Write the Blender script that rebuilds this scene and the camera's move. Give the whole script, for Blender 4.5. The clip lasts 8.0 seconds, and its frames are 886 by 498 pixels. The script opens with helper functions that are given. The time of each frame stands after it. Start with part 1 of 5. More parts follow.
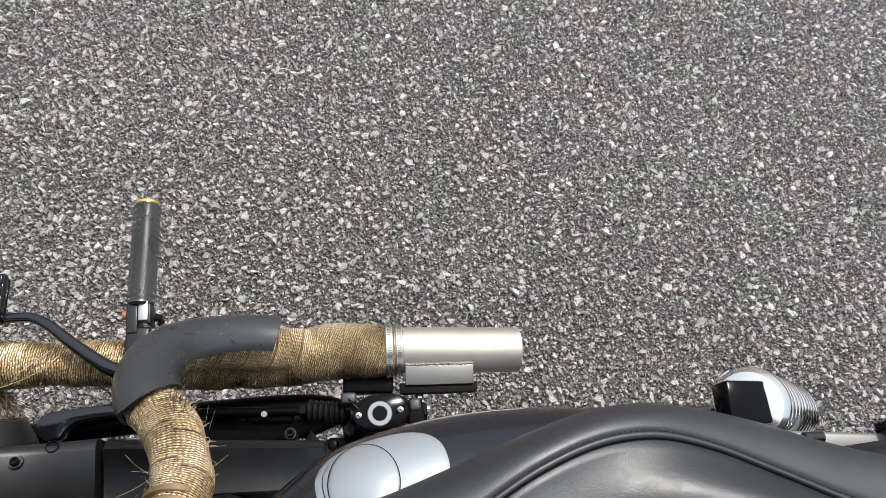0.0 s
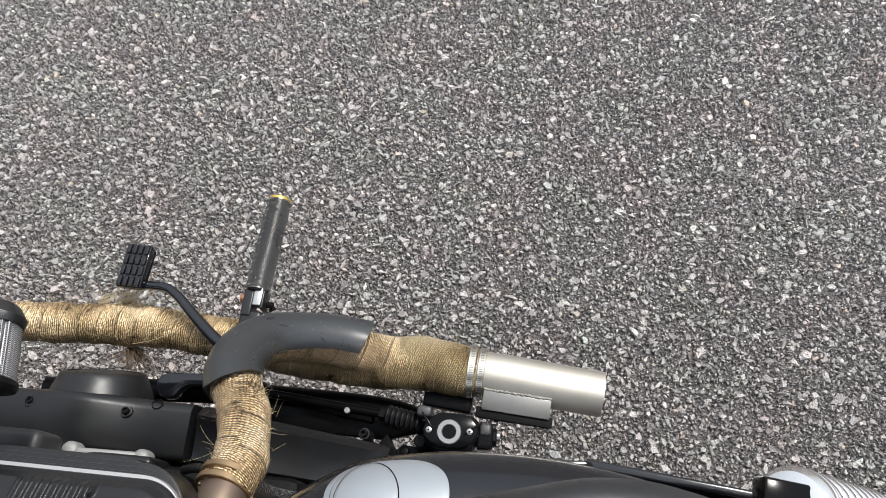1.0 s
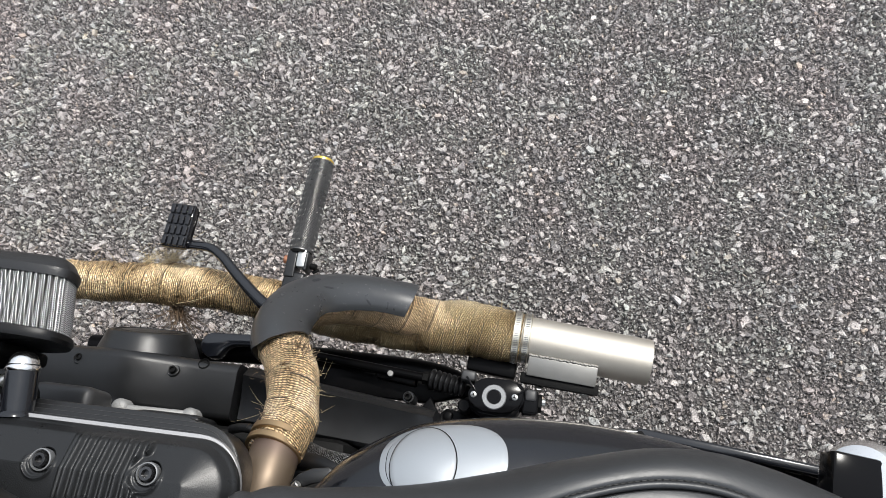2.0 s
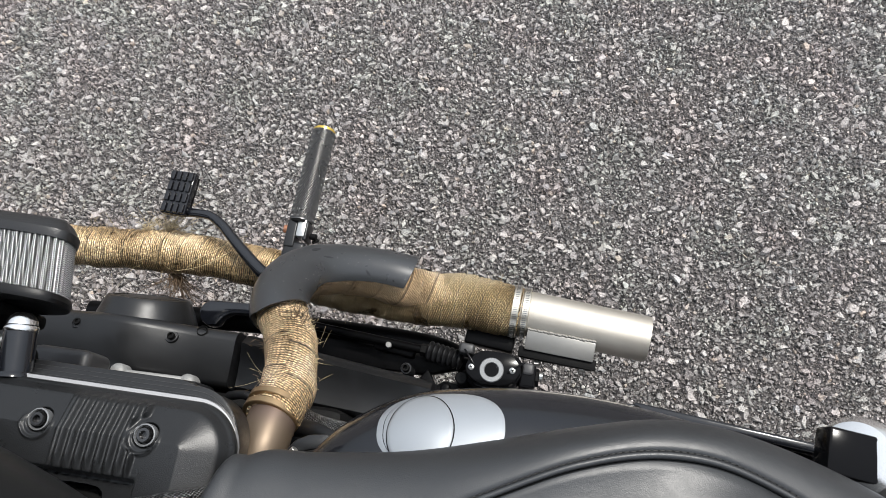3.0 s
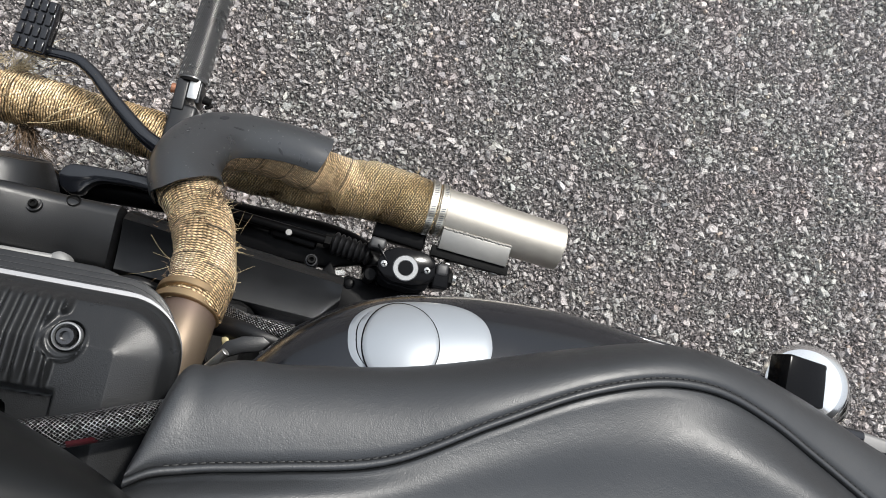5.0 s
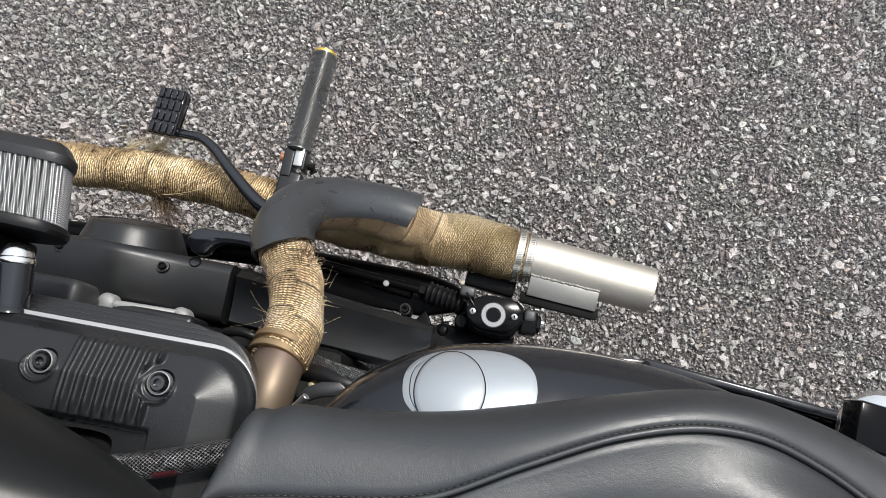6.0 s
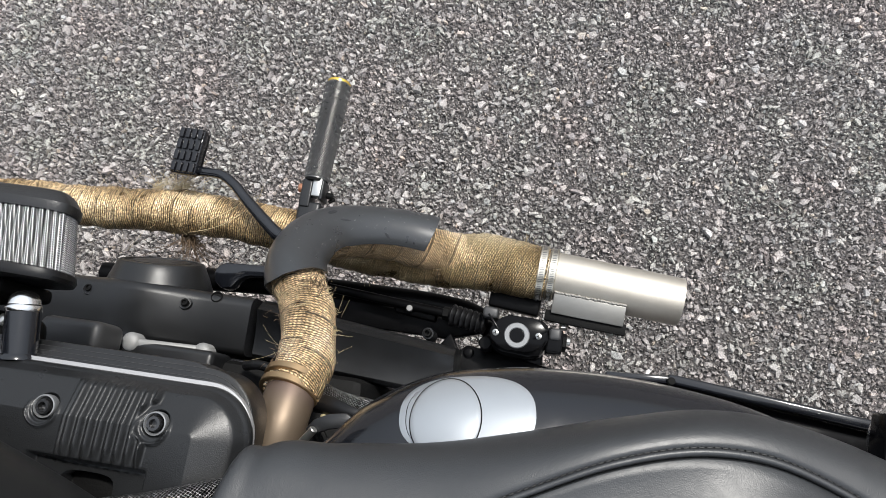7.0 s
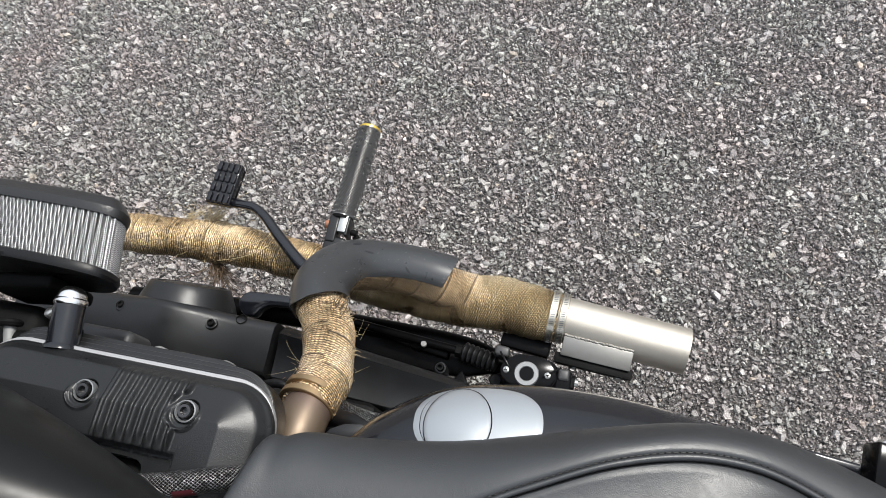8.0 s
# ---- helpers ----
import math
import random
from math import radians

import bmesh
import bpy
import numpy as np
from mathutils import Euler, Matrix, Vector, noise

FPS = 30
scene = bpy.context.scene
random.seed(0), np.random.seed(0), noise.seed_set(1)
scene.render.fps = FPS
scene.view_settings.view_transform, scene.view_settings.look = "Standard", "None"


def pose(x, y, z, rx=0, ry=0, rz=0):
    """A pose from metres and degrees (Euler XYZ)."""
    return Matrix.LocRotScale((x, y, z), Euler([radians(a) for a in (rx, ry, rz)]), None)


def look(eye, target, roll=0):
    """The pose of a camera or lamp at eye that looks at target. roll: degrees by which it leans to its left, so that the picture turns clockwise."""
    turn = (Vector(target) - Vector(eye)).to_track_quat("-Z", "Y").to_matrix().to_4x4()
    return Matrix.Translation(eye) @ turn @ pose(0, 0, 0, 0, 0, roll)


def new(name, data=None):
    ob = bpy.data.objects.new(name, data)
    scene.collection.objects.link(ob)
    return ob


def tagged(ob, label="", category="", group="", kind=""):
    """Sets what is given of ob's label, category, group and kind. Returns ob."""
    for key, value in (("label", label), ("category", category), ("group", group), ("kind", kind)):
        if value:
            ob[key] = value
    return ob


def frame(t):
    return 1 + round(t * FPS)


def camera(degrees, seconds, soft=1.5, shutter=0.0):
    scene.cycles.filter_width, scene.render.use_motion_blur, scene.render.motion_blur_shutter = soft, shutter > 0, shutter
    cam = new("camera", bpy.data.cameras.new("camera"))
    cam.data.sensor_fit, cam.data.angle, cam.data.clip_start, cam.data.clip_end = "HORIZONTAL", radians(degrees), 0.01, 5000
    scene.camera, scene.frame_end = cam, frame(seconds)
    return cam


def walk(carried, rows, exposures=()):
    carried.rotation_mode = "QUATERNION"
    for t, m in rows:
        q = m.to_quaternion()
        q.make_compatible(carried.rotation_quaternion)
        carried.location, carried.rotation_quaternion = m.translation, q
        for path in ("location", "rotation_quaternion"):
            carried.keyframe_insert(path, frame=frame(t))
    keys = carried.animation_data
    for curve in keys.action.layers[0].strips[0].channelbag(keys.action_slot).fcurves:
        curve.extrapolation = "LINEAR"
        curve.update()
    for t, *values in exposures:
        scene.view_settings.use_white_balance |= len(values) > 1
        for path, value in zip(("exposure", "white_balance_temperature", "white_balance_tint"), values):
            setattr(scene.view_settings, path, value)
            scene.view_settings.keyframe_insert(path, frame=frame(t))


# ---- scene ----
cam = camera(61.6, 8.0, soft=0.5)
PATH = [
    (0, (0.093, -0.157, 1.149), (0.378, 0.572, -0.691), 15.3),
    (0.5, (0.168, -0.137, 1.162), (0.091, 0.625, -0.686), -3.0),
    (1, (0.193, -0.141, 1.174), (-0.017, 0.605, -0.67), -10.8),
    (1.5, (0.177, -0.14, 1.163), (-0.083, 0.561, -0.693), -14.7),
    (2.8, (0.164, -0.144, 1.162), (-0.11, 0.455, -0.726), -17.4),
    (3, (0.166, -0.146, 1.158), (-0.095, 0.45, -0.733), -16.2),
    (3.5, (0.17, -0.15, 1.156), (0.007, 0.433, -0.75), -8.5),
    (4, (0.114, -0.108, 1.133), (0.219, 0.459, -0.782), 18.1),
    (4.5, (0.046, -0.141, 1.098), (0.341, 0.298, -0.831), 43.9),
    (4.7, (0.041, -0.142, 1.091), (0.355, 0.238, -0.847), 50.0),
    (5.8, (0.089, -0.133, 1.125), (0.081, 0.254, -0.837), 9.7),
    (5.9, (0.094, -0.134, 1.129), (0.025, 0.277, -0.827), 1.0),
    (6, (0.108, -0.129, 1.138), (-0.01, 0.289, -0.814), -5.6),
    (6.5, (0.145, -0.122, 1.125), (-0.11, 0.298, -0.814), -23.1),
    (7, (0.154, -0.114, 1.127), (-0.138, 0.321, -0.803), -26.4),
    (7.5, (0.155, -0.116, 1.131), (-0.157, 0.367, -0.785), -24.7),
    (8, (0.159, -0.161, 1.154), (-0.191, 0.453, -0.717), -19.2),
]
walk(cam, [(t, look(eye, target, roll)) for t, eye, target, roll in PATH], exposures=[(0, 0.43), (4.5, 0.45), (8, 0.5)])

# ---- light ----
SUN_AZ, SUN_EL = radians(52.0), radians(58.0)      # direction towards the sun
sun_way = Vector((math.cos(SUN_AZ) * math.cos(SUN_EL), math.sin(SUN_AZ) * math.cos(SUN_EL), math.sin(SUN_EL)))
sun = new("sun", bpy.data.lights.new("sun", "SUN"))
sun.data.energy, sun.data.angle, sun.data.color = 3.1, radians(4.5), (1.0, 0.97, 0.915)
sun.matrix_world = look(sun_way * 20, (0, 0, 0))
world = bpy.data.worlds.new("sky")
scene.world = world
world.use_nodes = True
wn = world.node_tree.nodes
sky = wn.new("ShaderNodeTexSky")
sky.sky_type, sky.sun_disc = "NISHITA", False
sky.sun_elevation, sky.sun_rotation = SUN_EL, math.pi / 2 - SUN_AZ
sky.air_density, sky.dust_density = 1.0, 2.4
veil = wn.new("ShaderNodeHueSaturation")       # thin high cloud
veil.inputs["Saturation"].default_value = 0.58
world.node_tree.links.new(sky.outputs[0], veil.inputs["Color"])
cloud = wn.new("ShaderNodeMix")                 # an even white haze over the blue
cloud.data_type = "RGBA"
cloud.inputs[0].default_value = 0.65
up = wn.new("ShaderNodeSeparateXYZ")            # an overcast veil is three times as bright overhead as at the horizon
world.node_tree.links.new(wn.new("ShaderNodeTexCoord").outputs["Generated"], up.inputs[0])
rise = wn.new("ShaderNodeMapRange")
rise.inputs["To Min"].default_value, rise.inputs["To Max"].default_value = 3.6, 13.0
world.node_tree.links.new(up.outputs["Z"], rise.inputs["Value"])
white = wn.new("ShaderNodeMix")
white.data_type, white.blend_type = "RGBA", "MULTIPLY"
white.inputs[0].default_value, white.inputs[7].default_value = 1.0, (0.93, 1.0, 1.10, 1.0)
world.node_tree.links.new(rise.outputs["Result"], white.inputs[6])
world.node_tree.links.new(white.outputs[2], cloud.inputs[7])
world.node_tree.links.new(veil.outputs[0], cloud.inputs[6])
world.node_tree.links.new(cloud.outputs[2], wn["Background"].inputs[0])
wn["Background"].inputs[1].default_value = 0.105


# ---- materials ----
class Nodes:
    """Small builder of node materials."""

    def __init__(self, name, rough=0.5, metal=0.0, base=(0.5, 0.5, 0.5)):
        self.mat = bpy.data.materials.new(name)
        self.mat.use_nodes = True
        self.tree = self.mat.node_tree
        self.bsdf = self.tree.nodes["Principled BSDF"]
        self.put("Roughness", rough)
        self.put("Metallic", metal)
        self.put("Base Color", (*base, 1))

    def put(self, socket, value):
        if isinstance(value, bpy.types.NodeSocket):
            self.tree.links.new(value, self.bsdf.inputs[socket])
        else:
            self.bsdf.inputs[socket].default_value = value

    def node(self, kind, out=0, sets=None, **ins):
        n = self.tree.nodes.new(kind)
        for k, v in (sets or {}).items():
            setattr(n, k, v)
        for k, v in ins.items():
            sock = n.inputs[int(k[1:])] if k[0] == "i" and k[1:].isdigit() else n.inputs[k]
            if isinstance(v, bpy.types.NodeSocket):
                self.tree.links.new(v, sock)
            else:
                sock.default_value = v
        return n.outputs[out]

    def math(self, op, a, b=0.0, c=0.0):
        return self.node("ShaderNodeMath", sets={"operation": op}, i0=a, i1=b, i2=c)

    def coords(self, which="Object"):
        return self.node("ShaderNodeTexCoord", {"Generated": 0, "UV": 2, "Object": 3}[which])

    def noise(self, scale, detail=3.0, rough=0.6, vec=None, out=0):
        return self.node("ShaderNodeTexNoise", out, i0=vec or self.coords(), Scale=scale, Detail=detail, Roughness=rough)

    def voronoi(self, scale, vec=None, out=0, feature="F1"):
        return self.node("ShaderNodeTexVoronoi", out, {"feature": feature}, i0=vec or self.coords(), Scale=scale)

    def ramp(self, fac, stops):
        n = self.tree.nodes.new("ShaderNodeValToRGB")
        while len(n.color_ramp.elements) < len(stops):
            n.color_ramp.elements.new(0.5)
        for e, (p, col) in zip(n.color_ramp.elements, stops):
            e.position = p
            e.color = (*col, 1) if isinstance(col, tuple) else (col, col, col, 1)
        self.tree.links.new(fac, n.inputs[0])
        return n.outputs[0]

    def mix(self, fac, a, b, blend="MIX"):
        n = self.tree.nodes.new("ShaderNodeMix")
        n.data_type, n.blend_type = "RGBA", blend
        for sock, v in ((n.inputs[0], fac), (n.inputs[6], a), (n.inputs[7], b)):
            if isinstance(v, bpy.types.NodeSocket):
                self.tree.links.new(v, sock)
            else:
                sock.default_value = (*v, 1) if isinstance(v, tuple) else v
        return n.outputs[2]

    def bump(self, height, dist=0.001, strength=1.0, over=None):
        ins = {"Height": height, "Distance": dist, "Strength": strength}
        if over is not None:
            ins["Normal"] = over
        out = self.node("ShaderNodeBump", **ins)
        self.put("Normal", out)
        return out


def paint(name, base, rough, metal=0.0, var=0.25, grain=900.0, grain_depth=0.0002, coat=0.0, wear=0.0, spec=0.5):
    """A coated or cast surface: colour drift, uneven gloss, fine grain."""
    n = Nodes(name, rough, metal, base)
    big = n.noise(14.0, 4.0)
    dark = tuple(c * (1 - var) for c in base)
    lite = tuple(min(1, c * (1 + var)) for c in base)
    col = n.mix(big, dark, lite)
    if wear:
        spots = n.ramp(n.noise(260.0, 2.0, 0.7), [(0.67, 0.0), (0.72, 1.0)])
        col = n.mix(n.math("MULTIPLY", spots, wear), col, (0.35, 0.34, 0.32))
    n.put("Base Color", col)
    n.put("Roughness", n.math("MULTIPLY_ADD", n.noise(55.0, 3.0), 0.22, rough - 0.11))
    n.put("Specular IOR Level", spec)
    n.put("Coat Weight", coat)
    n.put("Coat Roughness", 0.06)
    if grain_depth:
        n.bump(n.noise(grain, 2.0), grain_depth, 0.8)
    return n.mat


def stone_material():
    n = Nodes("asphalt_chip", 0.72)
    isl = n.node("ShaderNodeNewGeometry", 8)
    tone = n.ramp(isl, [(0.0, (0.21, 0.204, 0.206)), (0.3, (0.34, 0.331, 0.333)), (0.65, (0.42, 0.41, 0.408)),
                        (0.9, (0.48, 0.47, 0.466)), (0.97, (0.54, 0.53, 0.517)), (1.0, (0.66, 0.65, 0.63))])
    hue = n.ramp(n.noise(9.0, 2.0), [(0.36, (0.95, 1.0, 0.96)), (0.5, (1.0, 1.0, 1.0)), (0.66, (1.04, 0.98, 0.975))])
    odd = n.ramp(n.math("FRACT", n.math("MULTIPLY", isl, 37.0)), [(0.0, (1.12, 1.0, 0.86)), (0.05, (1.0, 1.0, 1.0)), (0.9, (1.0, 1.0, 1.0)), (1.0, (0.94, 0.99, 1.03))])
    col = n.mix(1.0, n.mix(1.0, tone, hue, "MULTIPLY"), odd, "MULTIPLY")
    grime = n.ramp(n.noise(520.0, 3.0, 0.75), [(0.36, 0.50), (0.60, 1.25)])
    n.put("Base Color", n.mix(1.0, n.mix(1.0, col, (1.21, 1.155, 1.115), "MULTIPLY"), grime, "MULTIPLY"))
    n.put("Roughness", n.math("MULTIPLY_ADD", isl, 0.3, 0.30))
    n.bump(n.noise(560.0, 4.0, 0.75), 0.0026, 1.0)
    return n.mat


def loose_stone_material():
    n = Nodes("loose_chip", 0.7)
    rnd = n.node("ShaderNodeObjectInfo", 5)
    tone = n.ramp(rnd, [(0.0, (0.22, 0.213, 0.21)), (0.6, (0.36, 0.35, 0.342)), (1.0, (0.54, 0.525, 0.495))])
    grime = n.ramp(n.noise(380.0, 3.0, 0.7), [(0.35, 0.65), (0.62, 1.08)])
    n.put("Base Color", n.mix(1.0, tone, grime, "MULTIPLY"))
    n.bump(n.noise(650.0, 4.0, 0.7), 0.0006, 0.9)
    return n.mat


def binder_material():
    n = Nodes("asphalt_binder", 0.85)
    cell = n.voronoi(230.0, out=1)
    g = n.node("ShaderNodeSeparateColor", 0, i0=cell)
    tone = n.ramp(g, [(0.0, (0.02, 0.02, 0.02)), (0.3, (0.07, 0.068, 0.069)), (0.65, (0.085, 0.083, 0.082)), (1.0, (0.20, 0.195, 0.19))])
    patch = n.ramp(n.noise(3.0, 4.0), [(0.35, (0.97, 0.91, 0.89)), (0.65, (1.14, 1.07, 1.05))])
    stony = n.ramp(g, [(0.0, (0.06, 0.058, 0.057)), (0.3, (0.137, 0.133, 0.132)), (0.65, (0.18, 0.175, 0.172)), (1.0, (0.35, 0.34, 0.332))])
    xyz = n.node("ShaderNodeSeparateXYZ", 0, i0=n.coords())
    dx = n.math("SUBTRACT", n.math("ABSOLUTE", n.math("SUBTRACT", xyz, 0.1)), 1.2)
    dy = n.math("SUBTRACT", n.math("ABSOLUTE", n.math("SUBTRACT", xyz.node.outputs[1], 0.37)), 0.56)
    far = n.ramp(n.math("DIVIDE", n.math("MAXIMUM", dx, dy), 0.28), [(0.0, 0.0), (1.0, 1.0)])  # past the modelled chips the stones are in the tone
    n.put("Base Color", n.mix(1.0, n.mix(far, tone, stony), patch, "MULTIPLY"))
    n.bump(n.voronoi(230.0), 0.006, 1.0, n.bump(n.noise(900.0, 3.0), 0.0007, 0.8))
    return n.mat


def wrap_material(name, pitch, length, slant, rope, weave, pale=1.0, wobble=0.005, lap=0.024):
    """Woven heat wrap: yarns laid round the pipe with short twisted floats, sooted in places; yarn shading is painted
    in.
    """
    n = Nodes(name, 0.6)
    uv = n.node("ShaderNodeSeparateXYZ", 0, i0=n.coords("UV"))
    u, v = uv, uv.node.outputs[1]
    jig = n.math("MULTIPLY", n.math("SUBTRACT", n.noise(70.0, 3.0), 0.5), wobble)
    uu = n.math("ADD", n.math("MULTIPLY_ADD", v, slant, u), jig)
    row = n.math("DIVIDE", uu, pitch)
    yarn = n.math("ABSOLUTE", n.math("SINE", n.math("MULTIPLY", row, math.pi)))
    step = n.math("FLOOR", row)
    turn = n.math("FRACT", n.math("DIVIDE", n.math("ADD", n.math("MULTIPLY_ADD", v, 0.16, u), n.math("MULTIPLY", jig, 0.6)), lap))
    lean = n.math("MULTIPLY_ADD", n.math("GREATER_THAN", turn, 0.55), -2.0 * rope, rope)
    vv = n.math("ADD", n.math("MULTIPLY_ADD", step, length * 0.41, v), n.math("MULTIPLY", uu, lean))
    floats = n.math("ABSOLUTE", n.math("SINE", n.math("MULTIPLY", vv, math.pi / length)))
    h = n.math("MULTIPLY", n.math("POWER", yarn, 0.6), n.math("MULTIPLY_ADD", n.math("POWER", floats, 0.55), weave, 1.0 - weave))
    soil = n.noise(20.0, 6.0, 0.7)
    gold = n.ramp(soil, [(0.32, (0.14, 0.10, 0.055)), (0.43, (0.34, 0.26, 0.145)), (0.54, (0.56, 0.45, 0.275)), (0.68, (0.82, 0.715, 0.51))])
    # shade between the yarns and lit crests, painted into the colour
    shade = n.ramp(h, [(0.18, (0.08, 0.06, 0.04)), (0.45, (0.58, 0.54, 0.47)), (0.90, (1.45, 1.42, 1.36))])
    odd = n.ramp(n.noise(420.0, 2.0, 0.5), [(0.38, 0.55), (0.62, 1.25)])
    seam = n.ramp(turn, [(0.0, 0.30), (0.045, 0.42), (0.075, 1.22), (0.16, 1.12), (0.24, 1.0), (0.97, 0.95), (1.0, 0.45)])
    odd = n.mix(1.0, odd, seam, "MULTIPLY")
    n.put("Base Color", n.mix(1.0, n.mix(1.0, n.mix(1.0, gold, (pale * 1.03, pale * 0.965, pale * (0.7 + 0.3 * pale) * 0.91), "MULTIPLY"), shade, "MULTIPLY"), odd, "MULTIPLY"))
    n.put("Specular IOR Level", 0.7)
    n.put("Metallic", 0.35)
    n.put("Roughness", n.math("MULTIPLY_ADD", soil, 0.3, 0.16))
    n.bump(h, 0.0020, 1.0, n.bump(n.noise(1100.0, 3.0), 0.0004, 0.8))
    return n.mat


def tip_material():
    n = Nodes("brushed_steel", 0.33, 1.0)
    uv = n.coords("UV")
    streak = n.node("ShaderNodeMapping", 0, i0=uv, Scale=(1.0, 260.0, 1.0))
    haze = n.noise(11.0, 4.0)
    n.put("Base Color", n.ramp(haze, [(0.3, (0.50, 0.465, 0.405)), (0.7, (0.61, 0.57, 0.505))]))
    n.put("Roughness", n.math("MULTIPLY_ADD", n.noise(8.0, 4.0, 0.6, streak), 0.16, 0.46))
    n.bump(n.noise(30.0, 3.0, 0.6, streak), 0.00012, 0.5)
    return n.mat


def header_material():
    n = Nodes("heat_tinted_steel", 0.45, 0.6)
    u = n.node("ShaderNodeSeparateXYZ", 0, i0=n.coords("UV"))
    t = n.math("MULTIPLY_ADD", n.noise(35.0, 3.0), 0.018, u)
    n.put("Base Color", n.ramp(n.math("MULTIPLY", t, 10.0), [(0.30, (0.18, 0.138, 0.098)), (0.55, (0.165, 0.124, 0.088)), (0.68, (0.14, 0.098, 0.08)), (0.78, (0.105, 0.076, 0.08)), (0.9, (0.085, 0.063, 0.052))]))
    n.put("Roughness", n.math("MULTIPLY_ADD", n.noise(80.0, 4.0), 0.2, 0.38))
    return n.mat


def leather_material(name, base, rough):
    n = Nodes(name, rough)
    cells = n.voronoi(800.0, feature="DISTANCE_TO_EDGE")
    crease = n.ramp(n.noise(46.0, 5.0, 0.7), [(0.42, 0.0), (0.5, 1.0), (0.58, 0.0)])
    big = n.noise(20.0, 5.0, 0.65)
    n.put("Base Color", n.mix(big, tuple(c * 0.7 for c in base), tuple(c * 1.35 for c in base)))
    n.put("Roughness", n.math("ADD", n.math("MULTIPLY_ADD", n.noise(120.0, 4.0), 0.16, rough - 0.20), n.math("MULTIPLY", n.noise(18.0, 5.0, 0.7), 0.26)))
    n.put("Specular IOR Level", 0.85)
    first = n.bump(cells, 0.0006, 0.17)
    n.bump(n.math("MULTIPLY_ADD", crease, -0.35, n.noise(150.0, 4.0, 0.7)), 0.0008, 0.15, first)
    return n.mat


def mesh_screen_material():
    """Knitted wire gauze over the filter's pleats."""
    n = Nodes("wire_gauze", 0.36, 0.7)
    uv = n.node("ShaderNodeSeparateXYZ", 0, i0=n.coords("UV"))
    u, v = uv, uv.node.outputs[1]
    a = n.math("SINE", n.math("MULTIPLY", u, 2 * math.pi / 0.0019))
    zig = n.math("MULTIPLY_ADD", n.math("ABSOLUTE", n.math("SINE", n.math("MULTIPLY", u, math.pi / 0.0019))), 0.0005, v)
    b = n.math("SINE", n.math("MULTIPLY", zig, 2 * math.pi / 0.0017))
    wire = n.math("MAXIMUM", a, b)
    hole = n.ramp(wire, [(0.05, 0.0), (0.55, 1.0)])
    n.put("Base Color", n.mix(hole, (0.02, 0.02, 0.02), (0.60, 0.60, 0.60)))
    n.put("Metallic", n.math("MULTIPLY", hole, 0.75))
    n.bump(wire, 0.0006, 1.0)
    return n.mat


def braid_material():
    n = Nodes("steel_braid", 0.35, 0.9)
    uv = n.node("ShaderNodeSeparateXYZ", 0, i0=n.coords("UV"))
    u, v = uv, uv.node.outputs[1]
    p = n.math("SINE", n.math("MULTIPLY", n.math("ADD", u, v), 2 * math.pi / 0.0023))
    q = n.math("SINE", n.math("MULTIPLY", n.math("SUBTRACT", u, v), 2 * math.pi / 0.0023))
    h = n.math("MAXIMUM", p, q)
    worn = n.ramp(n.noise(380.0, 3.0, 0.7), [(0.38, 0.15), (0.62, 1.2)])
    # glints on the strand crests and dark gaps are put into the colour
    n.put("Base Color", n.mix(1.0, n.ramp(h, [(0.50, (0.006, 0.006, 0.006)), (0.80, (0.05, 0.05, 0.053)), (1.0, (0.46, 0.46, 0.46))]), worn, "MULTIPLY"))
    n.bump(h, 0.0006, 1.0)
    return n.mat


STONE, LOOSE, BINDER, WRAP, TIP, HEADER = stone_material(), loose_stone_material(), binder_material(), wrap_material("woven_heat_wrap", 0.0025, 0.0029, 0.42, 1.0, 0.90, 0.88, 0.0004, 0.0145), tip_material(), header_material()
LEATHER = leather_material("seat_leather", (0.0122, 0.0134, 0.0150), 0.45)
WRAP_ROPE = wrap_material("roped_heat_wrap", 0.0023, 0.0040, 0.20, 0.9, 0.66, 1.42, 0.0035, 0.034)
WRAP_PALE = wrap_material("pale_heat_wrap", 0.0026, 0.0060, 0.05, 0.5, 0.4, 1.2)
GAUZE, BRAID = mesh_screen_material(), braid_material()
SHIELD = paint("dark_satin_coating", (0.025, 0.0268, 0.0292), 0.31, var=0.2, grain=700, grain_depth=0.00006, wear=0.35, spec=0.8)
CRINKLE = paint("wrinkle_black", (0.0115, 0.0120, 0.0127), 0.31, var=0.35, grain=1300, grain_depth=0.00018, spec=0.38)
GREYCAST = paint("grey_plastic", (0.032, 0.032, 0.033), 0.45, var=0.2, grain_depth=0.0)
DULLCAST = paint("dull_cast_alloy", (0.26, 0.26, 0.255), 0.6, 0.4, var=0.25, grain=700, grain_depth=0.0003)
# near-black with hardly any gloss, for the low parts round the brake rod
DEEPBLACK = paint("deep_black", (0.003, 0.003, 0.0033), 0.32, var=0.4, grain=400, grain_depth=0.0001, spec=0.07)
SCUFF = paint("dark_scuff", (0.016, 0.017, 0.02), 0.5, var=0.2, grain_depth=0.0)
SATIN = paint("satin_black_casting", (0.0095, 0.0098, 0.0105), 0.33, var=0.35, grain=1500, grain_depth=0.00014, spec=0.42)
GLOSS = paint("gloss_black_paint", (0.006, 0.0068, 0.0092), 0.15, var=0.2, grain_depth=0.0, coat=0.1, spec=0.55)
TANK = paint("metallic_black_paint", (0.006, 0.0064, 0.0066), 0.34, var=0.2, grain_depth=0.0, spec=0.22)
